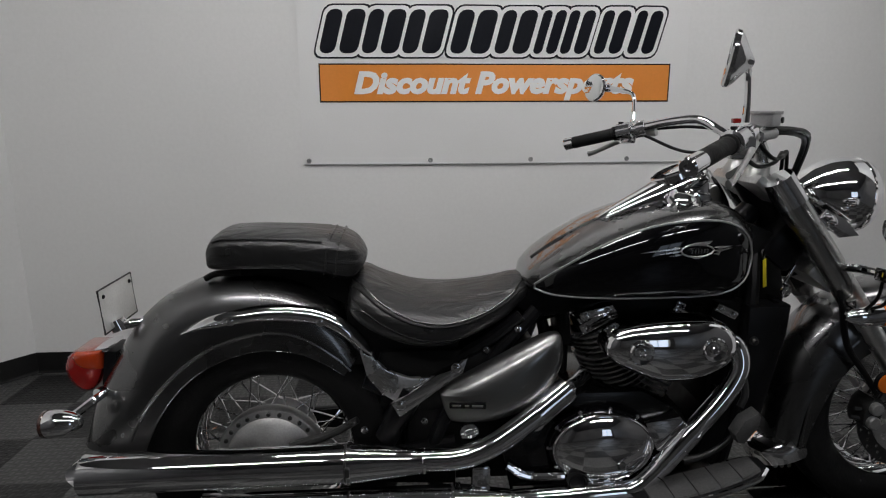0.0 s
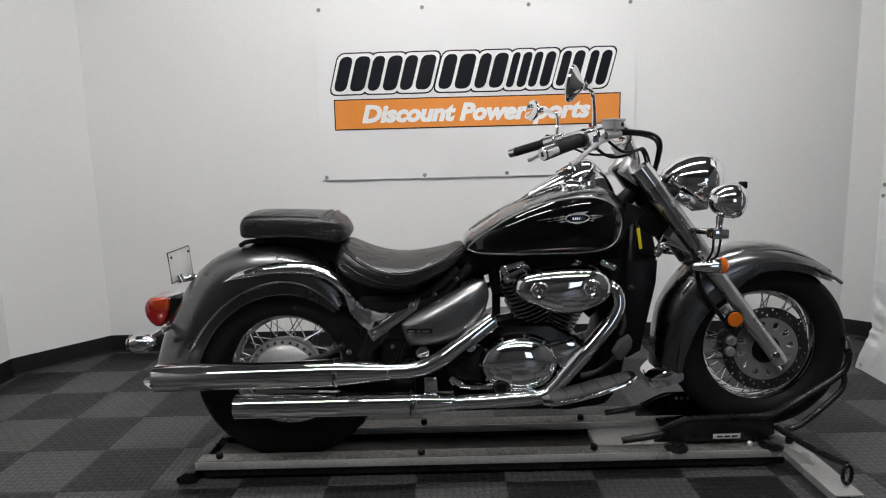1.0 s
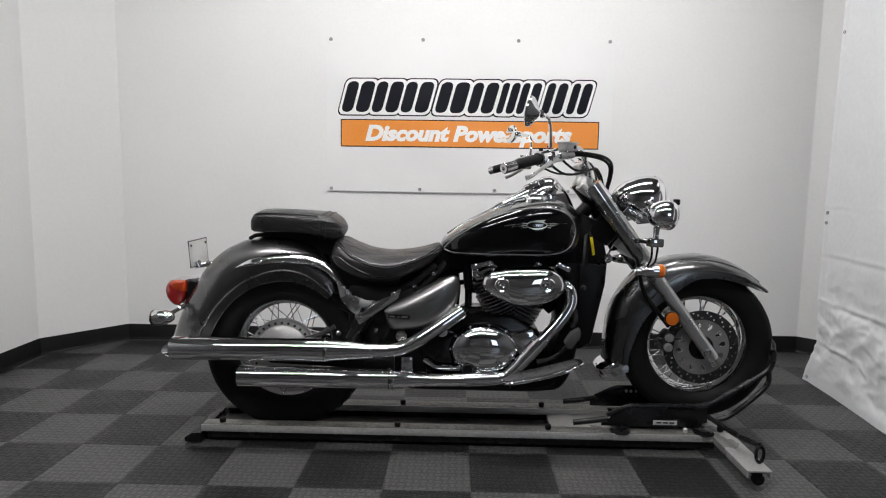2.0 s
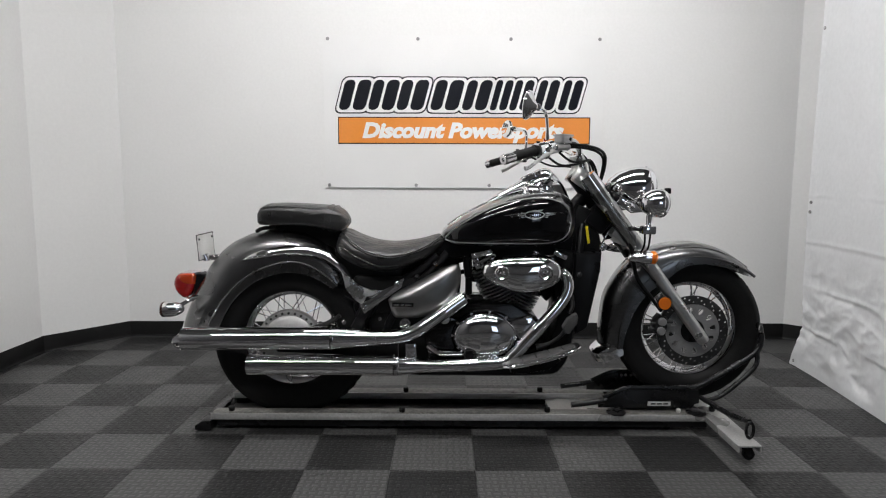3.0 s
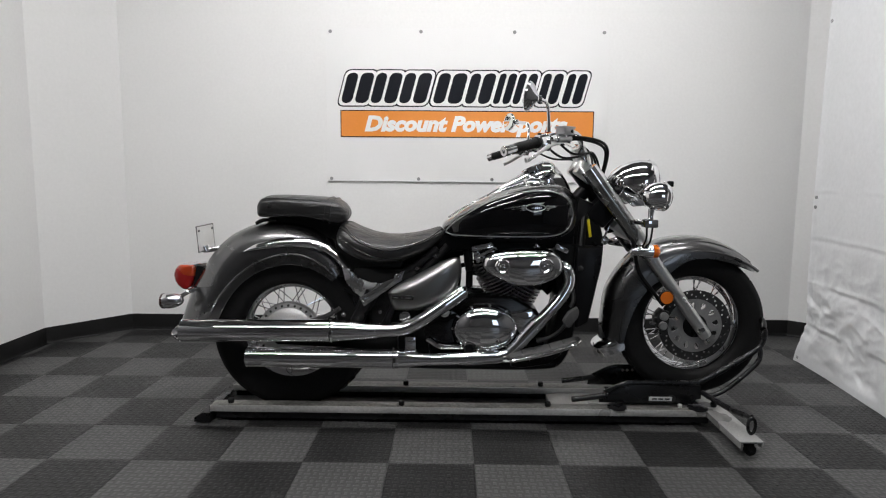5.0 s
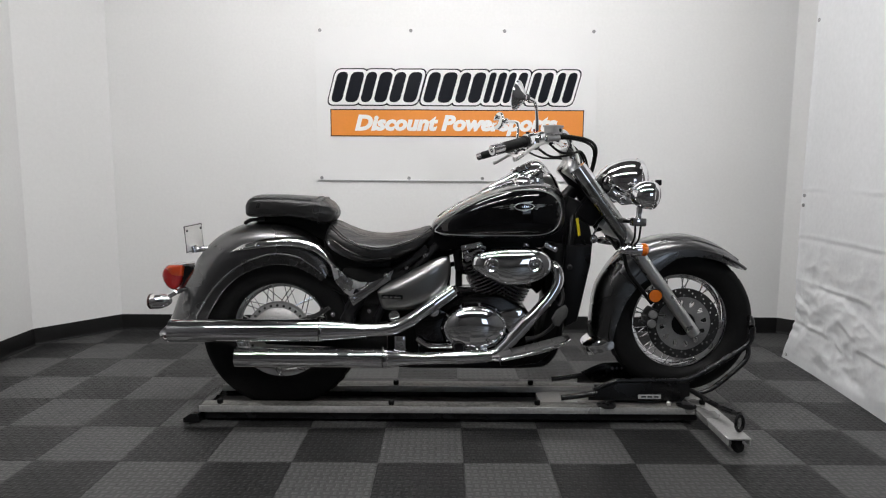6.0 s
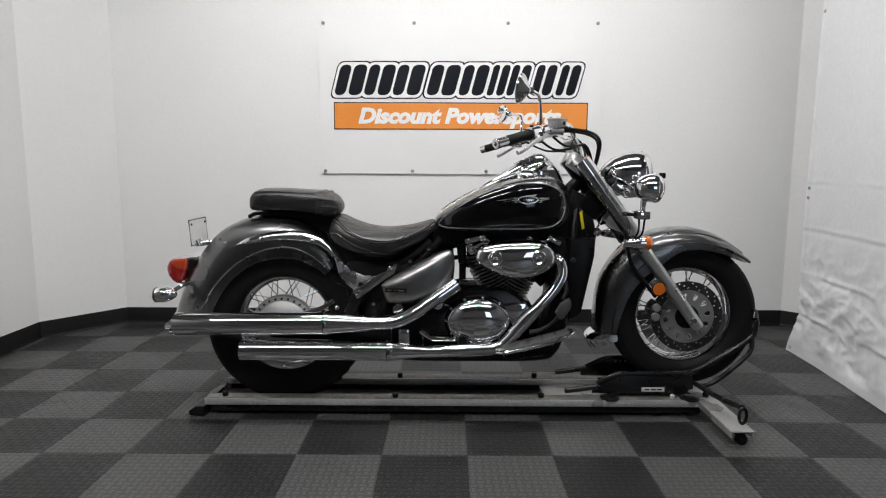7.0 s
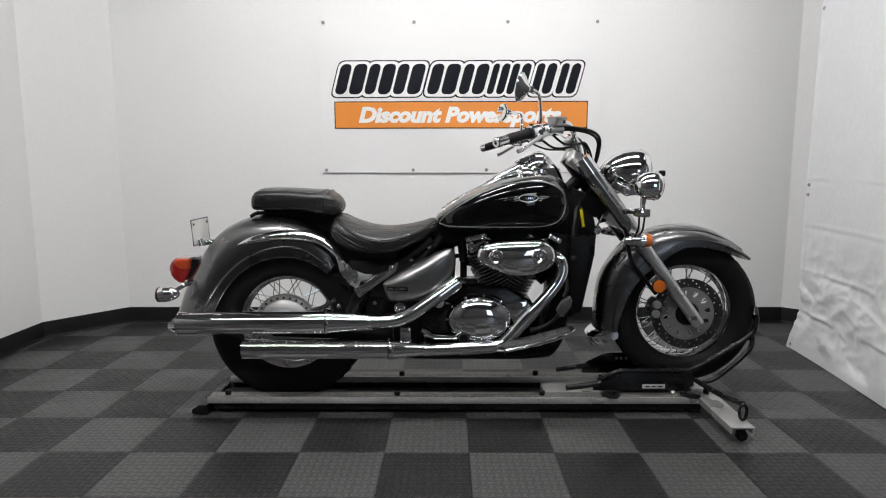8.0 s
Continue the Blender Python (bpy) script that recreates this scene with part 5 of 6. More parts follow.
prism(bm, [(0.415, 0.725), (0.535, 0.725), (0.535, 0.755), (0.50, 0.90), (0.43, 0.93), (0.405, 0.84)], -0.066, 0.066, 0.008)
part("upper_shroud", bm, PLASTIC, radiator)
bm = bmesh.new()
for k in range(24):
    box(bm, (0.511 - 0.0065 * abs(k - 18) * 0.6, 0, 0.46 + k * 0.0125), (0.01, 0.2, 0.004))
part("radiator_fins", bm, BLACK_FINS, radiator)
bm = bmesh.new()
bolt(bm, (0.432, -0.125, 0.648), (0, -1, 0), 0.009, 0.012)
part("radiator_cap_bolt", bm, DARK_STEEL, radiator)
bm = bmesh.new()
prism(bm, [(0.30, 0.25), (0.36, 0.27), (0.40, 0.36), (0.40, 0.50), (0.36, 0.52), (0.33, 0.40)], -0.12, 0.12, 0.01)
part("front_guard", bm, PLASTIC, bike)
bm = bmesh.new()
prism(bm, [(0.345, 0.44), (0.42, 0.42), (0.425, 0.74), (0.34, 0.75), (0.335, 0.62)], -0.085, 0.085, 0.02)
part("coolant_housing", bm, PLASTIC, bike, "black coolant housing")
# black block added to narrow the bright gap beside the rear cylinder
bm = bmesh.new()
box(bm, (-0.021, 0, 0.695), (0.030, 0.11, 0.15), 0.008, Matrix.Rotation(radians(-6), 4, "Y"))
part("gap_filler", bm, PLASTIC, bike, "black filler beside the rear cylinder")

# small chrome bolts, added to give the glints among the dark parts
for x, y, z, r in ((-0.565, -0.135, 0.470, 0.006), (-0.520, -0.138, 0.452, 0.007), (-0.375, -0.122, 0.462, 0.006), (-0.352, -0.122, 0.425, 0.005), (-0.225, -0.118, 0.640, 0.006), (-0.150, -0.116, 0.690, 0.006)):
    bm = bmesh.new()
    bolt(bm, (x, y, z), (0, -1, 0.2), r, 0.008)
    part("glint_bolt", bm, CHROME_OLD, bike, "small chrome bolt added for a glint")
# ---- footboards ----
# rows of x, top z, inner and outer reach from the middle
BOARD = [(0.118, 0.312, 0.205, 0.262), (0.140, 0.317, 0.195, 0.286), (0.20, 0.330, 0.190, 0.294), (0.28, 0.349, 0.190, 0.294), (0.35, 0.370, 0.195, 0.290), (0.395, 0.386, 0.205, 0.280), (0.412, 0.393, 0.225, 0.262)]
for s in (-1, 1):
    bm = bmesh.new()
    rings = []
    for i in range(25):
        x = 0.118 + 0.294 * i / 24
        z, y0, y1 = along(BOARD, x)
        rings.append([(x, s * y0, z - 0.014), (x, s * y0, z), (x, s * (y1 - 0.004), z), (x, s * y1, z - 0.003), (x, s * y1, z - 0.011), (x, s * (y1 - 0.004), z - 0.014)])
    loft(bm, rings)
    board = part("footboard", bm, BLACK_METAL, bike, "chrome edged footboard")
    for x0, x1 in ((0.142, 0.190), (0.193, 0.243), (0.246, 0.296), (0.299, 0.347), (0.350, 0.394)):
        bm = bmesh.new()
        rings = []
        for x in (x0, (x0 + x1) / 2, x1):
            z, y0, y1 = along(BOARD, x)
            rings.append([(x, s * (y0 + 0.008), z + 0.0005), (x, s * (y0 + 0.010), z + 0.005), (x, s * (y1 - 0.012), z + 0.005), (x, s * (y1 - 0.009), z + 0.0005)])
        loft(bm, rings)
        part("rubber_pad", bm, PAD_RUBBER, board, "grey worn rubber pad")
    bm = bmesh.new()
    line = []
    for i in range(13):
        x = 0.120 + 0.291 * i / 12
        z, y0, y1 = along(BOARD, x)
        line.append((x, s * (y1 + 0.001), z - 0.006))
    tube(bm, line, 0.0062, 10, 3)
    part("edge_trim", bm, CHROME, board, "bright chrome edge")
    bm = bmesh.new()
    prism(bm, [(0.15, 0.295), (0.22, 0.312), (0.33, 0.340), (0.345, 0.325), (0.30, 0.285), (0.20, 0.268), (0.15, 0.272)], s * 0.13, s * 0.235, 0.006)
    part("board_bracket", bm, BLACK_METAL, board, "black footboard bracket")
bm = bmesh.new()
prism(bm, [(0.352, 0.452), (0.372, 0.488), (0.405, 0.508), (0.412, 0.492), (0.408, 0.468), (0.378, 0.428), (0.362, 0.430)], -0.225, -0.185, 0.006)
pedal = part("brake_pedal", bm, PAD_RUBBER, bike, "grey rubber brake pedal on its arm")
bm = bmesh.new()
tube(bm, [(0.375, -0.19, 0.445), (0.345, -0.185, 0.405), (0.30, -0.18, 0.375), (0.255, -0.175, 0.362)], [0.008, 0.007, 0.008, 0.012], 10, 5)
part("pedal_arm", bm, DARK_STEEL, pedal, "dark steel pedal arm")
bm = bmesh.new()
tube(bm, [(0.385, -0.175, 0.50), (0.398, -0.17, 0.53), (0.395, -0.16, 0.57)], 0.009, 8, 4)
part("pedal_stop", bm, DARK_STEEL, pedal)

# ---- forks, yokes ----
def on_fork(t):
    """A point of the fork line, 0 at the top yoke and 1 at the axle."""
    return (0.452 + (0.938 - 0.452) * t, 1.045 + (0.392 - 1.045) * t)


for s in (-1, 1):
    bm = bmesh.new()
    pt = lambda t, y=0.115: (on_fork(t)[0], s * y, on_fork(t)[1])
    tube(bm, [pt(0.05), pt(0.52)], [0.034, 0.033, 0.030], 24, 4)
    leg = part("fork_leg", bm, FORK_CHROME, bike, "chrome fork leg with shroud")
    bm = bmesh.new()
    tube(bm, [pt(0.50), pt(0.53), pt(0.56), pt(0.97), pt(1.03)], [0.029, 0.028, 0.025, 0.0245, 0.0225], 20, 3)
    part("lower_leg", bm, LEG_ALU, leg, "satin aluminium lower leg")
    bm = bmesh.new()
    lathe(bm, [(0, 0.012), (s * 0.006, 0.010), (s * 0.006, 0.005)], (fx + 0.006, s * 0.138, fz - 0.002), "y", 14)
    part("axle_end", bm, CHROME_OLD, leg)
    bm = bmesh.new()
    tube(bm, [pt(0.0), pt(0.09)], [0.036, 0.037], 20, 2)
    part("fork_cap", bm, CHROME_OLD, leg)
for t, h in ((0.03, 0.03), (0.36, 0.045)):
    bm = bmesh.new()
    x, z = on_fork(t)
    box(bm, (x - 0.02, 0, z - 0.01), (0.09, 0.22, h), 0.010, Matrix.Rotation(radians(37), 4, "Y"))
    part("yoke", bm, ALU, bike, "silver fork yoke")
bm = bmesh.new()
tube(bm, [(0.43, 0, 1.06), (0.52, 0, 0.94), (0.60, 0, 0.80)], 0.045, 14, 3)
box(bm, (0.53, 0, 0.88), (0.10, 0.16, 0.13), 0.02, Matrix.Rotation(radians(37), 4, "Y"))
part("steering_head", bm, BLACK_METAL, bike, "black steering head")
for s in (-1, 1):
    bm = bmesh.new()
    tube(bm, [(0.435, s * 0.05, 1.035), (0.445, s * 0.05, 1.08), (0.425, s * 0.05, 1.125)], [0.032, 0.022, 0.026], 16, 4)
    part("bar_riser", bm, ALU, bike, "polished handlebar riser")

# ---- handlebar ----
BAR = [(0.43, 0.0, 1.128), (0.43, 0.06, 1.130), (0.418, 0.115, 1.150), (0.385, 0.165, 1.176), (0.34, 0.215, 1.172), (0.285, 0.275, 1.156), (0.20, 0.345, 1.130), (0.098, 0.425, 1.100)]
bm = bmesh.new()
tube(bm, [(x, -y, z) for x, y, z in BAR[::-1]] + [(x, y, z) for x, y, z in BAR[1:]], 0.0125, 14, 6)
bar = part("handlebar", bm, CHROME, bike, "wide chrome handlebar")
for s in (-1, 1):
    g0, g1 = Vector((0.215, s * 0.333, 1.1345)), Vector((0.104, s * 0.420, 1.102))
    d = (g1 - g0).normalized()
    bm = bmesh.new()
    ln = (g1 - g0).length
    lathe(bm, [(0, 0.021), (0.006, 0.021), (0.008, 0.0175)] + [(0.010 + 0.0075 * k + q, 0.0175 + (0.0008 if q else 0)) for k in range(int((ln - 0.02) / 0.0075)) for q in (0.0, 0.004)] + [(ln, 0.0175), (ln, 0.014)], g0, aim=d, seg=20)
    part("grip", bm, GRIP_RUBBER, bar, "black rubber grip")
    bm = bmesh.new()
    e0 = -0.010 if s > 0 else -0.030
    lathe(bm, [(e0, 0.0185), (0.016, 0.019), (0.02, 0.016), (0.02, 0.007), (0.014, 0.006)], g1, aim=d, seg=20)
    part("bar_end", bm, CHROME_OLD, bar, "chrome bar end weight")
    bm = bmesh.new()
    c = g0 - d * 0.022
    lathe(bm, [(-0.03, 0.018), (-0.026, 0.024), (0.014, 0.026), (0.018, 0.02)], c, aim=d, seg=20)
    box(bm, c + Vector((0.012, 0, -0.012)), (0.05, 0.035, 0.045), 0.008)
    part("switch_housing", bm, CHROME_OLD, bar, "chrome switch housing")
    bm = bmesh.new()
    tube(bm, [(0.310, s * 0.262, 1.140), (0.275, s * 0.315, 1.130), (0.235, s * 0.365, 1.108), (0.185, s * 0.420, 1.076), (0.165, s * 0.436, 1.068)], [0.011, 0.009, 0.007, 0.007, 0.009], 10, 6, flat=0.7)
    part("lever", bm, ALU, bar, "polished hand lever")
    # clamp, perch, buttons and bolts round the switch housing
    bm = bmesh.new()
    k0 = g0 - d * 0.078
    lathe(bm, [(-0.012, 0.014), (-0.011, 0.020), (0.011, 0.020), (0.012, 0.014)], k0, aim=d, seg=20)
    box(bm, k0 + Vector((0.016, s * 0.004, -0.006)), (0.026, 0.018, 0.020), 0.004)
    bolt(bm, k0 + Vector((0.018, s * 0.004, 0.004)), (0, 0, 1), 0.006, 0.007)
    bolt(bm, k0 + Vector((-0.016, 0, 0.004)), (-1, 0, 0.3), 0.005, 0.006)
    part("lever_perch", bm, CHROME, bar, "chrome lever clamp")
    for off, size in (((-0.022, 0, 0.006), (0.010, 0.014, 0.008)), ((-0.024, 0, -0.010), (0.010, 0.018, 0.007)), ((-0.006, s * 0.004, 0.026), (0.014, 0.010, 0.006))):
        bm = bmesh.new()
        box(bm, c + Vector(off), size, 0.002, Matrix.Rotation(math.atan2(d.y, d.x), 4, "Z"))
        part("button", bm, PLASTIC, bar, "black switch button")
    # mirror on its stem
    if s < 0:
        base, mid, back, eye = (0.262, -0.297, 1.175), (0.256, -0.302, 1.262), (0.205, -0.372, 1.286), Vector((0.176, -0.385, 1.290))
    else:
        base, mid, back, eye = (0.262, 0.322, 1.165), (0.266, 0.340, 1.240), (0.215, 0.452, 1.270), Vector((0.189, 0.476, 1.272))
    bm = bmesh.new()
    elbow = (mid[0] - 0.012, mid[1] + s * 0.02, mid[2] + 0.016)
    tube(bm, [base, ((base[0] + mid[0]) / 2 + 0.002, (base[1] + mid[1]) / 2, (base[2] + mid[2]) / 2), mid, elbow, back], [0.008, 0.006, 0.006, 0.0065, 0.009], 10, 5)
    stem = part("mirror_stem", bm, CHROME, bar, "chrome mirror stem")
    bm = bmesh.new()
    lathe(bm, [(-0.018, 0.010), (-0.016, 0.0125), (0.012, 0.0125), (0.014, 0.010)], back, aim=Vector(eye) - Vector(back), seg=16)
    part("mirror_joint", bm, CHROME_OLD, stem)
    face = Vector((-0.87, 0.42, 0.20) if s < 0 else (-0.88, -0.46, 0.10)).normalized()
    bm = bmesh.new()
    lathe(bm, [(0.006, 0.047), (0.002, 0.050), (-0.006, 0.049), (-0.015, 0.041), (-0.028, 0.024), (-0.038, 0.012), (-0.043, 0.007)], eye, aim=face, seg=36)
    bmesh.ops.scale(bm, vec=(0.84, 0.95, 1.04 if s < 0 else 0.86), space=Matrix.Translation(-eye), verts=bm.verts)
    head = part("mirror_head", bm, CHROME_OLD, stem, "oval chrome mirror")
    bm = bmesh.new()
    lathe(bm, [(0.0065, 0.046), (0.0072, 0.045)], eye, aim=face, seg=36)
    bmesh.ops.scale(bm, vec=(0.84, 0.95, 1.04 if s < 0 else 0.86), space=Matrix.Translation(-eye), verts=bm.verts)
    part("mirror_glass", bm, MIRROR, head, "mirror glass")
# master cylinder and its reservoir
bm = bmesh.new()
box(bm, (0.330, -0.252, 1.179), (0.060, 0.044, 0.026), 0.004, Matrix.Rotation(radians(45), 4, "Z"))
box(bm, (0.330, -0.252, 1.194), (0.066, 0.049, 0.007), 0.0018, Matrix.Rotation(radians(45), 4, "Z"))
tube(bm, [(0.35, -0.25, 1.152), (0.28, -0.295, 1.146)], 0.012, 12, 3)
reservoir = part("brake_reservoir", bm, ALU_DULL, bar, "dull alloy brake reservoir")
bm = bmesh.new()
aim = Vector((0.707, -0.707, 0))
lathe(bm, [(0.0, 0.0065), (0.003, 0.0065), (0.004, 0.005), (0.004, 0.0)], Vector((0.340, -0.262, 1.179)) + aim * 0.0155, aim=aim, seg=14)
part("sight_glass", bm, BLACK_METAL, reservoir)
bm = bmesh.new()
box(bm, (0.262, -0.262, 1.178), (0.016, 0.014, 0.010), 0.002)
part("kill_switch", bm, RED, bar, "red switch")
# cables and hoses
HOSES = [
    [(0.345, -0.25, 1.160), (0.40, -0.22, 1.160), (0.48, -0.16, 1.150), (0.526, -0.10, 1.124), (0.532, -0.07, 1.07), (0.512, -0.05, 0.98)],
    [(0.345, -0.245, 1.151), (0.40, -0.215, 1.152), (0.475, -0.155, 1.141), (0.519, -0.095, 1.116), (0.525, -0.065, 1.065), (0.508, -0.045, 0.97)],
    [(0.30, -0.27, 1.141), (0.36, -0.24, 1.100), (0.42, -0.18, 1.100), (0.465, -0.12, 1.105), (0.500, -0.07, 1.06), (0.515, -0.05, 0.97)],
    [(0.25, -0.30, 1.125), (0.32, -0.25, 1.085), (0.39, -0.20, 1.088), (0.455, -0.12, 1.103), (0.494, -0.06, 1.055), (0.508, -0.04, 0.98)],
    [(0.31, 0.26, 1.15), (0.40, 0.22, 1.155), (0.48, 0.14, 1.140), (0.505, 0.08, 1.09), (0.51, 0.05, 0.99)],
    [(0.28, 0.27, 1.13), (0.36, 0.20, 1.09), (0.45, 0.12, 1.08), (0.50, 0.05, 1.02)],
]
for k, line in enumerate(HOSES):
    bm = bmesh.new()
    tube(bm, line, 0.0055 if k < 2 else 0.0045, 10, 8)
    part("hose", bm, PLASTIC, bike, "black control cable")

# ---- lamps ----
bm = bmesh.new()
haim = Vector((1, 0, -0.05)).normalized()
hc = Vector((0.731, 0, 0.987))
lathe(bm, [(-0.178, 0.005), (-0.174, 0.017), (-0.158, 0.040), (-0.128, 0.066), (-0.09, 0.085), (-0.055, 0.0945), (-0.030, 0.096), (-0.014, 0.0935), (-0.012, 0.0965), (0.002, 0.093), (0.010, 0.086), (0.008, 0.080)], hc, aim=haim, seg=48)
headlight = part("headlight", bm, CHROME, bike, "bullet-shaped chrome headlight", 30)
bm = bmesh.new()
lathe(bm, [(0.006, 0.082), (0.016, 0.074), (0.028, 0.052), (0.034, 0.025), (0.036, 0.0)], hc, aim=haim, seg=40)
part("headlight_lens", bm, CLEAR, headlight, "clear glass lens")
for s in (-1, 1):
    bm = bmesh.new()
    prism(bm, [(0.58, 0.94), (0.64, 0.895), (0.69, 0.90), (0.65, 0.94), (0.60, 0.965)], s * 0.085, s * 0.095, 0.003)
    part("headlight_bracket", bm, CHROME, bike, "chrome headlight bracket")
for s in (-1, 1):
    pc = Vector((0.712, s * 0.258, 0.941))
    bm = bmesh.new()
    lathe(bm, [(-0.088, 0.006), (-0.085, 0.019), (-0.074, 0.035), (-0.054, 0.0475), (-0.034, 0.0535), (-0.012, 0.0525), (-0.010, 0.055), (0.0, 0.053), (0.006, 0.048), (0.004, 0.044)], pc, aim=haim, seg=36)
    lamp = part("passing_lamp", bm, CHROME, bike, "round chrome passing lamp", 30)
    bm = bmesh.new()
    lathe(bm, [(0.003, 0.045), (0.012, 0.039), (0.020, 0.024), (0.024, 0.0)], pc, aim=haim, seg=32)
    part("lamp_lens", bm, CLEAR, lamp, "clear glass lens")
    bm = bmesh.new()
    box(bm, pc + Vector((0.014, 0, 0.048)), (0.022, 0.02, 0.022), 0.004)
    part("lamp_clip", bm, BLACK_METAL, lamp)
    bm = bmesh.new()
    tube(bm, [pc + Vector((-0.05, 0, -0.045)), pc + Vector((-0.052, 0, -0.075)), pc + Vector((-0.052, 0, -0.09))], [0.013, 0.010, 0.016], 14, 3)
    box(bm, pc + Vector((-0.052, s * -0.01, -0.100)), (0.052, 0.05, 0.032), 0.006)
    tube(bm, [pc + Vector((-0.06, s * -0.02, -0.10)), pc + Vector((-0.085, s * -0.08, -0.10)), (0.62, s * 0.115, 0.83)], 0.010, 10, 4)
    part("lamp_stalk", bm, CHROME, lamp, "chrome stalk")
    # front turn signal
    tc = Vector((0.708, s * 0.185, 0.727))
    bm = bmesh.new()
    lathe(bm, [(-0.098, 0.006), (-0.09, 0.014), (-0.06, 0.021), (-0.03, 0.025), (-0.014, 0.0255)], tc, aim=(1, 0, 0.02), seg=28)
    tube(bm, [tc + Vector((-0.05, 0, 0)), tc + Vector((-0.045, s * -0.06, 0.002))], 0.010, 10, 2)
    sig = part("front_turn_signal", bm, CHROME, bike, "chrome turn signal with amber lens")
    bm = bmesh.new()
    lathe(bm, [(-0.013, 0.0265), (0.004, 0.0265), (0.012, 0.020), (0.014, 0.0)], tc, aim=(1, 0, 0.02), seg=28)
    part("amber_lens", bm, AMBER, sig)
    # wires below the lamp
    bm = bmesh.new()
    tube(bm, [(0.655, s * 0.23, 0.836), (0.66, s * 0.215, 0.78), (0.652, s * 0.19, 0.74)], 0.004, 8, 4)
    tube(bm, [(0.675, s * 0.24, 0.836), (0.672, s * 0.225, 0.77), (0.665, s * 0.19, 0.745)], 0.004, 8, 4)
    part("lamp_wire", bm, PLASTIC, lamp)
    # round reflector on the fork
    bm = bmesh.new()
    lathe(bm, [(0, 0.029), (s * 0.008, 0.029), (s * 0.010, 0.026)], (0.773, s * 0.140, 0.536), "y", 28)
    refl = part("fork_reflector", bm, BLACK_METAL, bike, "round amber reflector on the fork")
    bm = bmesh.new()
    lathe(bm, [(s * 0.010, 0.0255), (s * 0.0125, 0.0245), (s * 0.0135, 0.0)], (0.773, s * 0.140, 0.536), "y", 28)
    part("reflector_lens", bm, AMBER, refl)
    # rear turn signal
    tc = Vector((-1.212, s * 0.165, 0.508))
    bm = bmesh.new()
    lathe(bm, [(-0.022, 0.0295), (-0.005, 0.0315), (0.018, 0.029), (0.038, 0.022), (0.052, 0.013), (0.056, 0.006)], tc, aim=(1, 0, 0.05), seg=28)
    tube(bm, [tc + Vector((0.02, 0, 0.005)), tc + Vector((0.06, s * -0.05, 0.03)), tc + Vector((0.075, s * -0.10, 0.035))], 0.010, 10, 4)
    sig = part("rear_turn_signal", bm, CHROME, bike, "chrome rear turn signal")
    bm = bmesh.new()
    lathe(bm, [(-0.0215, 0.031), (-0.028, 0.0305), (-0.035, 0.022), (-0.037, 0.0)], tc, aim=(1, 0, 0.05), seg=28)
    part("signal_lens", bm, SMOKED, sig)

# tail lamp
bm = bmesh.new()
prism(bm, [(-1.160, 0.634), (-1.222, 0.633), (-1.236, 0.620), (-1.243, 0.602), (-1.244, 0.588), (-1.239, 0.568), (-1.226, 0.546), (-1.208, 0.532), (-1.190, 0.531), (-1.175, 0.545), (-1.163, 0.575), (-1.157, 0.606)], -0.056, 0.056, 0.014)
tail = part("tail_lamp", bm, RED, bike, "red tail lamp with an orange-red upper part", 60)
bm = bmesh.new()
prism(bm, [(-1.156, 0.590), (-1.154, 0.636), (-1.214, 0.6365), (-1.222, 0.622), (-1.216, 0.604), (-1.200, 0.592), (-1.180, 0.588)], -0.0585, 0.0585, 0.010)
part("upper_lens", bm, ORANGE_RED, tail, sharp=60)
bm = bmesh.new()
box(bm, (-1.165, 0, 0.632), (0.055, 0.09, 0.012), 0.005, Matrix.Rotation(-0.2, 4, "Y"))
part("lamp_visor", bm, CHROME, tail, "chrome visor")
bm = bmesh.new()
prism(bm, [(-1.165, 0.545), (-1.135, 0.535), (-1.12, 0.63), (-1.15, 0.635)], -0.045, 0.045, 0.006)
part("lamp_mount", bm, BLACK_METAL, tail)
bm = bmesh.new()
tube(bm, [(-1.165, -0.07, 0.535), (-1.15, 0, 0.53), (-1.165, 0.07, 0.535)], 0.012, 10, 4)
part("signal_bar", bm, CHROME, tail)

# plate holder
bm = bmesh.new()
tilt = Matrix.Translation((-1.118, -0.012, 0.747)) @ Matrix.Rotation(radians(-4), 4, "Y")
box(bm, (0, 0, 0), (0.003, 0.176, 0.105), 0.001)
bmesh.ops.transform(bm, matrix=tilt, verts=bm.verts)
holder = part("plate_holder", bm, PLATE_WHITE, bike, "pale blank plate in a black frame")
bm = bmesh.new()
tube(bm, [tilt @ Vector(p) for p in ((0.001, -0.088, -0.052), (0.001, 0.088, -0.052), (0.001, 0.088, 0.052), (0.001, -0.088, 0.052))], 0.0026, 6, 1, True, straight=True)
part("plate_frame", bm, DARK_STEEL, holder)
for y, z in ((-0.07, 0.034), (0.07, 0.034)):
    bm = bmesh.new()
    bolt(bm, tilt @ Vector((0.003, y, z)), (1, 0, 0), 0.004, 0.004)
    part("bolt", bm, BLACK_METAL, holder)
bm = bmesh.new()
tube(bm, [(-1.10, -0.05, 0.70), (-1.06, -0.045, 0.705), (-1.03, -0.04, 0.70)], 0.012, 12, 4)
tube(bm, [(-1.11, -0.05, 0.715), (-1.10, -0.05, 0.69)], 0.02, 12, 2)
part("plate_stalk", bm, CHROME, holder)

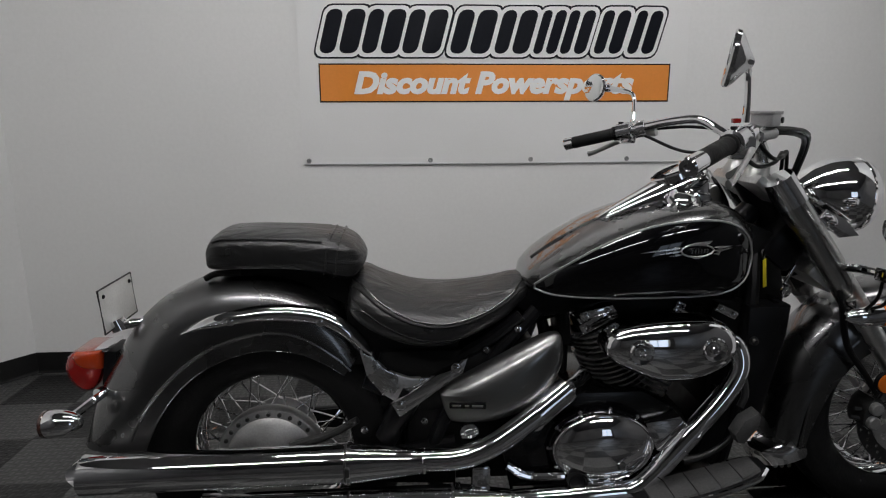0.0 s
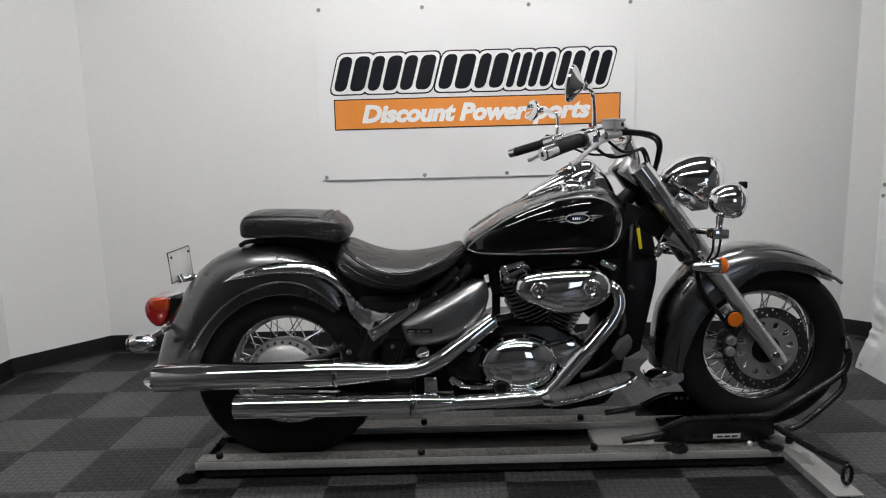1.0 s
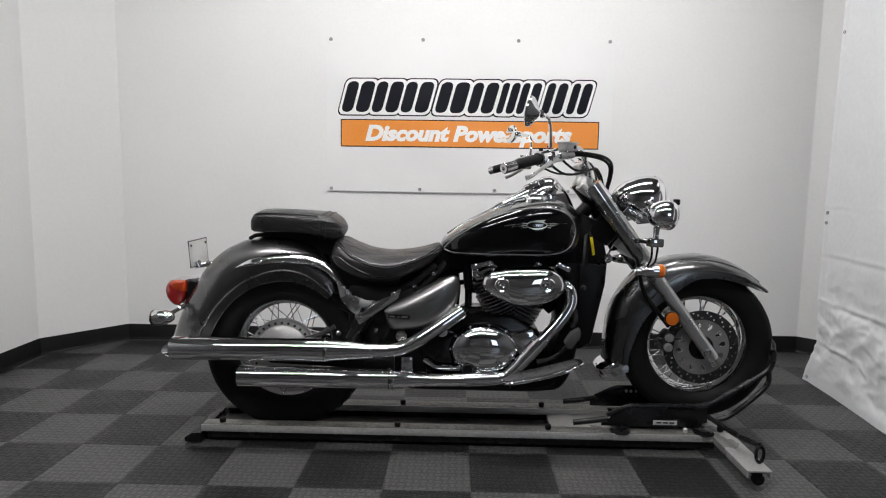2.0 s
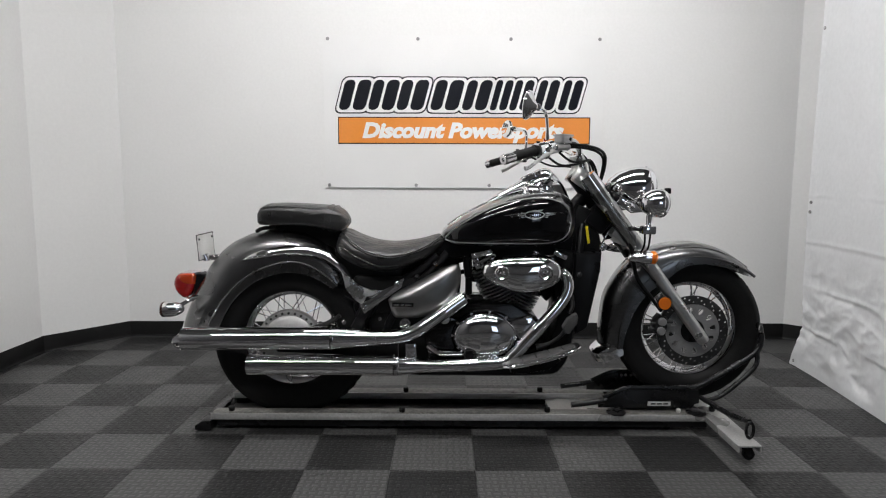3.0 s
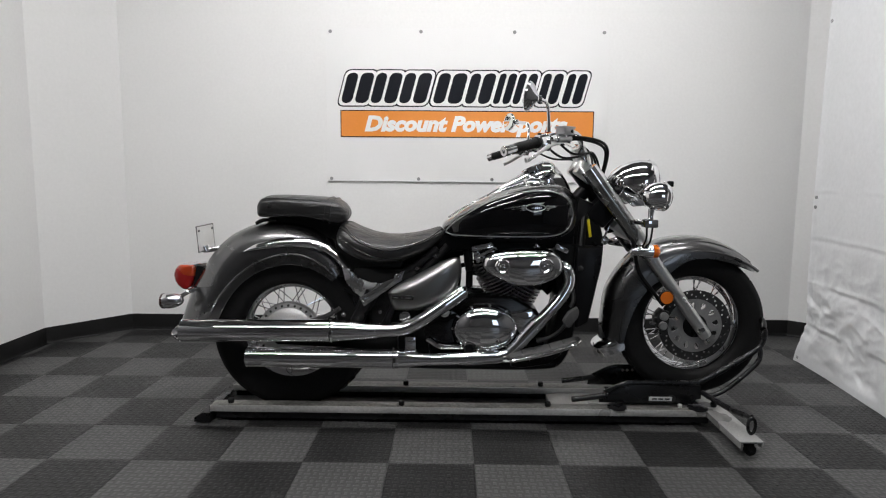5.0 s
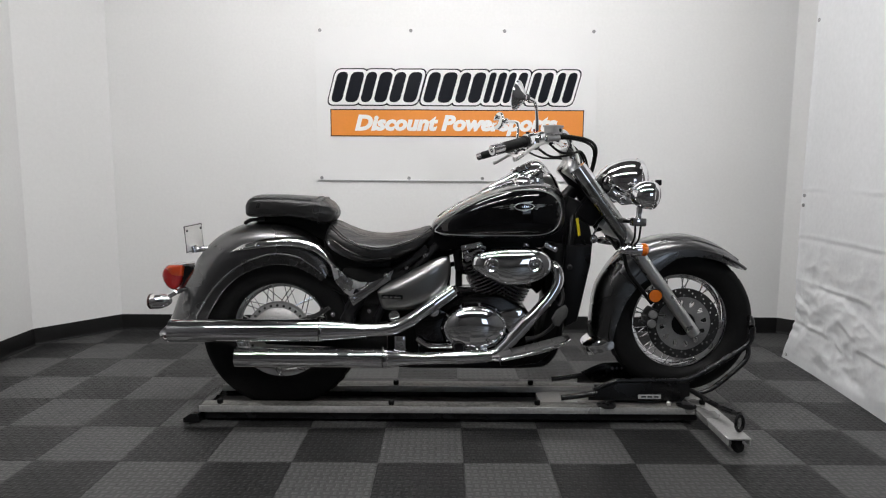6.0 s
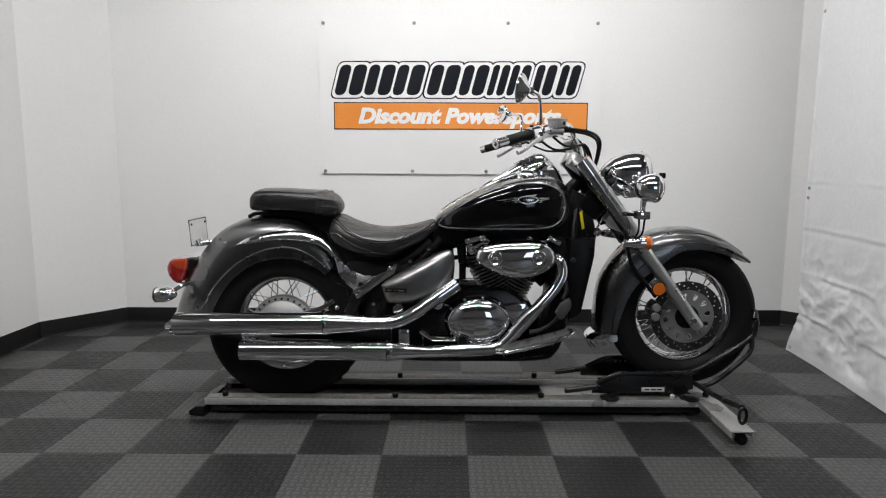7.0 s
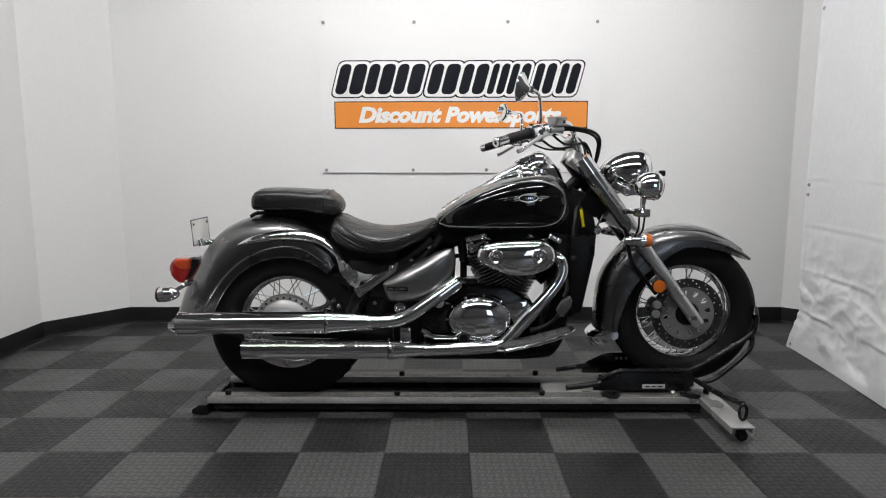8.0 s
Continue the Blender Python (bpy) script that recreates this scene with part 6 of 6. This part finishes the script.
# caliper, hoses on the front wheel
bm = bmesh.new()
prism(bm, [(0.752, 0.405), (0.77, 0.393), (0.795, 0.398), (0.80, 0.44), (0.797, 0.472), (0.772, 0.480), (0.755, 0.462), (0.748, 0.43)], -0.120, -0.055, 0.006)
tube(bm, [(0.727, -0.10, 0.424), (0.760, -0.105, 0.418)], 0.006, 8, 2)
tube(bm, [(0.735, -0.10, 0.446), (0.765, -0.105, 0.444)], 0.006, 8, 2)
tube(bm, [(0.785, -0.10, 0.475), (0.80, -0.105, 0.505)], 0.006, 8, 2)
tube(bm, [(0.79, -0.105, 0.45), (0.825, -0.11, 0.452)], 0.007, 8, 2)
cal = part("brake_caliper", bm, DARK_STEEL, bike, "black two-piston brake caliper")
for x, z in ((0.775, 0.455), (0.772, 0.417)):
    bm = bmesh.new()
    lathe(bm, [(0, 0.017), (-0.010, 0.017), (-0.013, 0.014)], (x, -0.120, z), "y", 24)
    part("piston_cap", bm, CARRIER, cal, "pale grey piston cap")
bm = bmesh.new()
tube(bm, [(0.61, -0.12, 0.86), (0.635, -0.135, 0.75), (0.66, -0.14, 0.64), (0.72, -0.135, 0.56), (0.77, -0.12, 0.50)], 0.008, 10, 6)
part("brake_hose", bm, PLASTIC, bike, "black brake hose")
# flared chrome tip at the foot of the front fender
tip, _, _ = fender("fender_tip", [(0.546, 0.334), (0.526, 0.320), (0.514, 0.304), (0.517, 0.284), (0.531, 0.260)], [(0.630, 0.330), (0.632, 0.323), (0.633, 0.316), (0.632, 0.309), (0.630, 0.303)], 0.0890, "flared chrome fender tip", 2.6, 16)
tip.data.materials[0] = CHROME
tip.parent = front_fender
# yellow tag on the keys
bm = bmesh.new()
box(bm, (0.472, -0.074, 0.805), (0.0145, 0.002, 0.074), 0.001, Matrix.Rotation(radians(30), 4, "Z") @ Matrix.Rotation(radians(-12), 4, "Y"))
tag = part("key_tag", bm, YELLOW, bike, "yellow plastic key tag")
bm = bmesh.new()
tube(bm, [(0.465, -0.074, 0.842), (0.460, -0.073, 0.854), (0.465, -0.070, 0.864), (0.470, -0.071, 0.854)], 0.002, 6, 4, True)
part("key_ring", bm, DARK_STEEL, tag)


# ---- floor tiles, laid as pieces ----
def tile_mesh(name, mat):
    """One tile with a bevelled rim, its joint cut back all round."""
    bm = bmesh.new()
    box(bm, (0, 0, -0.008), (T - 0.0007, T - 0.0007, 0.016))
    edges = [e for e in bm.edges if all(v.co.z > -0.001 for v in e.verts)]
    bmesh.ops.bevel(bm, geom=edges, offset=0.0006, segments=1, affect="EDGES")
    me = bpy.data.meshes.new(name)
    bm.to_mesh(me)
    bm.free()
    me.materials.append(mat)
    return me


light_mesh, dark_mesh = tile_mesh("light_tile", TILE_LIGHT), tile_mesh("dark_tile", TILE_DARK)
rest = {True: bmesh.new(), False: bmesh.new()}
for i in range(-9, 9):
    for j in range(-18, 7):
        cx, cy = (i + 0.5) * T, (j + 0.5) * T
        if cx < LEFT - 0.3 or cx > RIGHT + 0.3 or cy > BACK + 0.3:
            continue
        is_light = (i + j) % 2 != 0
        if j >= -8:
            ob = new("tile", light_mesh if is_light else dark_mesh)
            ob.parent = floor
            ob.location = (cx, cy, -0.0004 * random.random())
        else:
            box(rest[is_light], (cx, cy, -0.008), (T - 0.0007, T - 0.0007, 0.016))
for is_light, bm in rest.items():
    tagged(part("tile_field", bm, TILE_LIGHT if is_light else TILE_DARK, floor), kind="stuff")
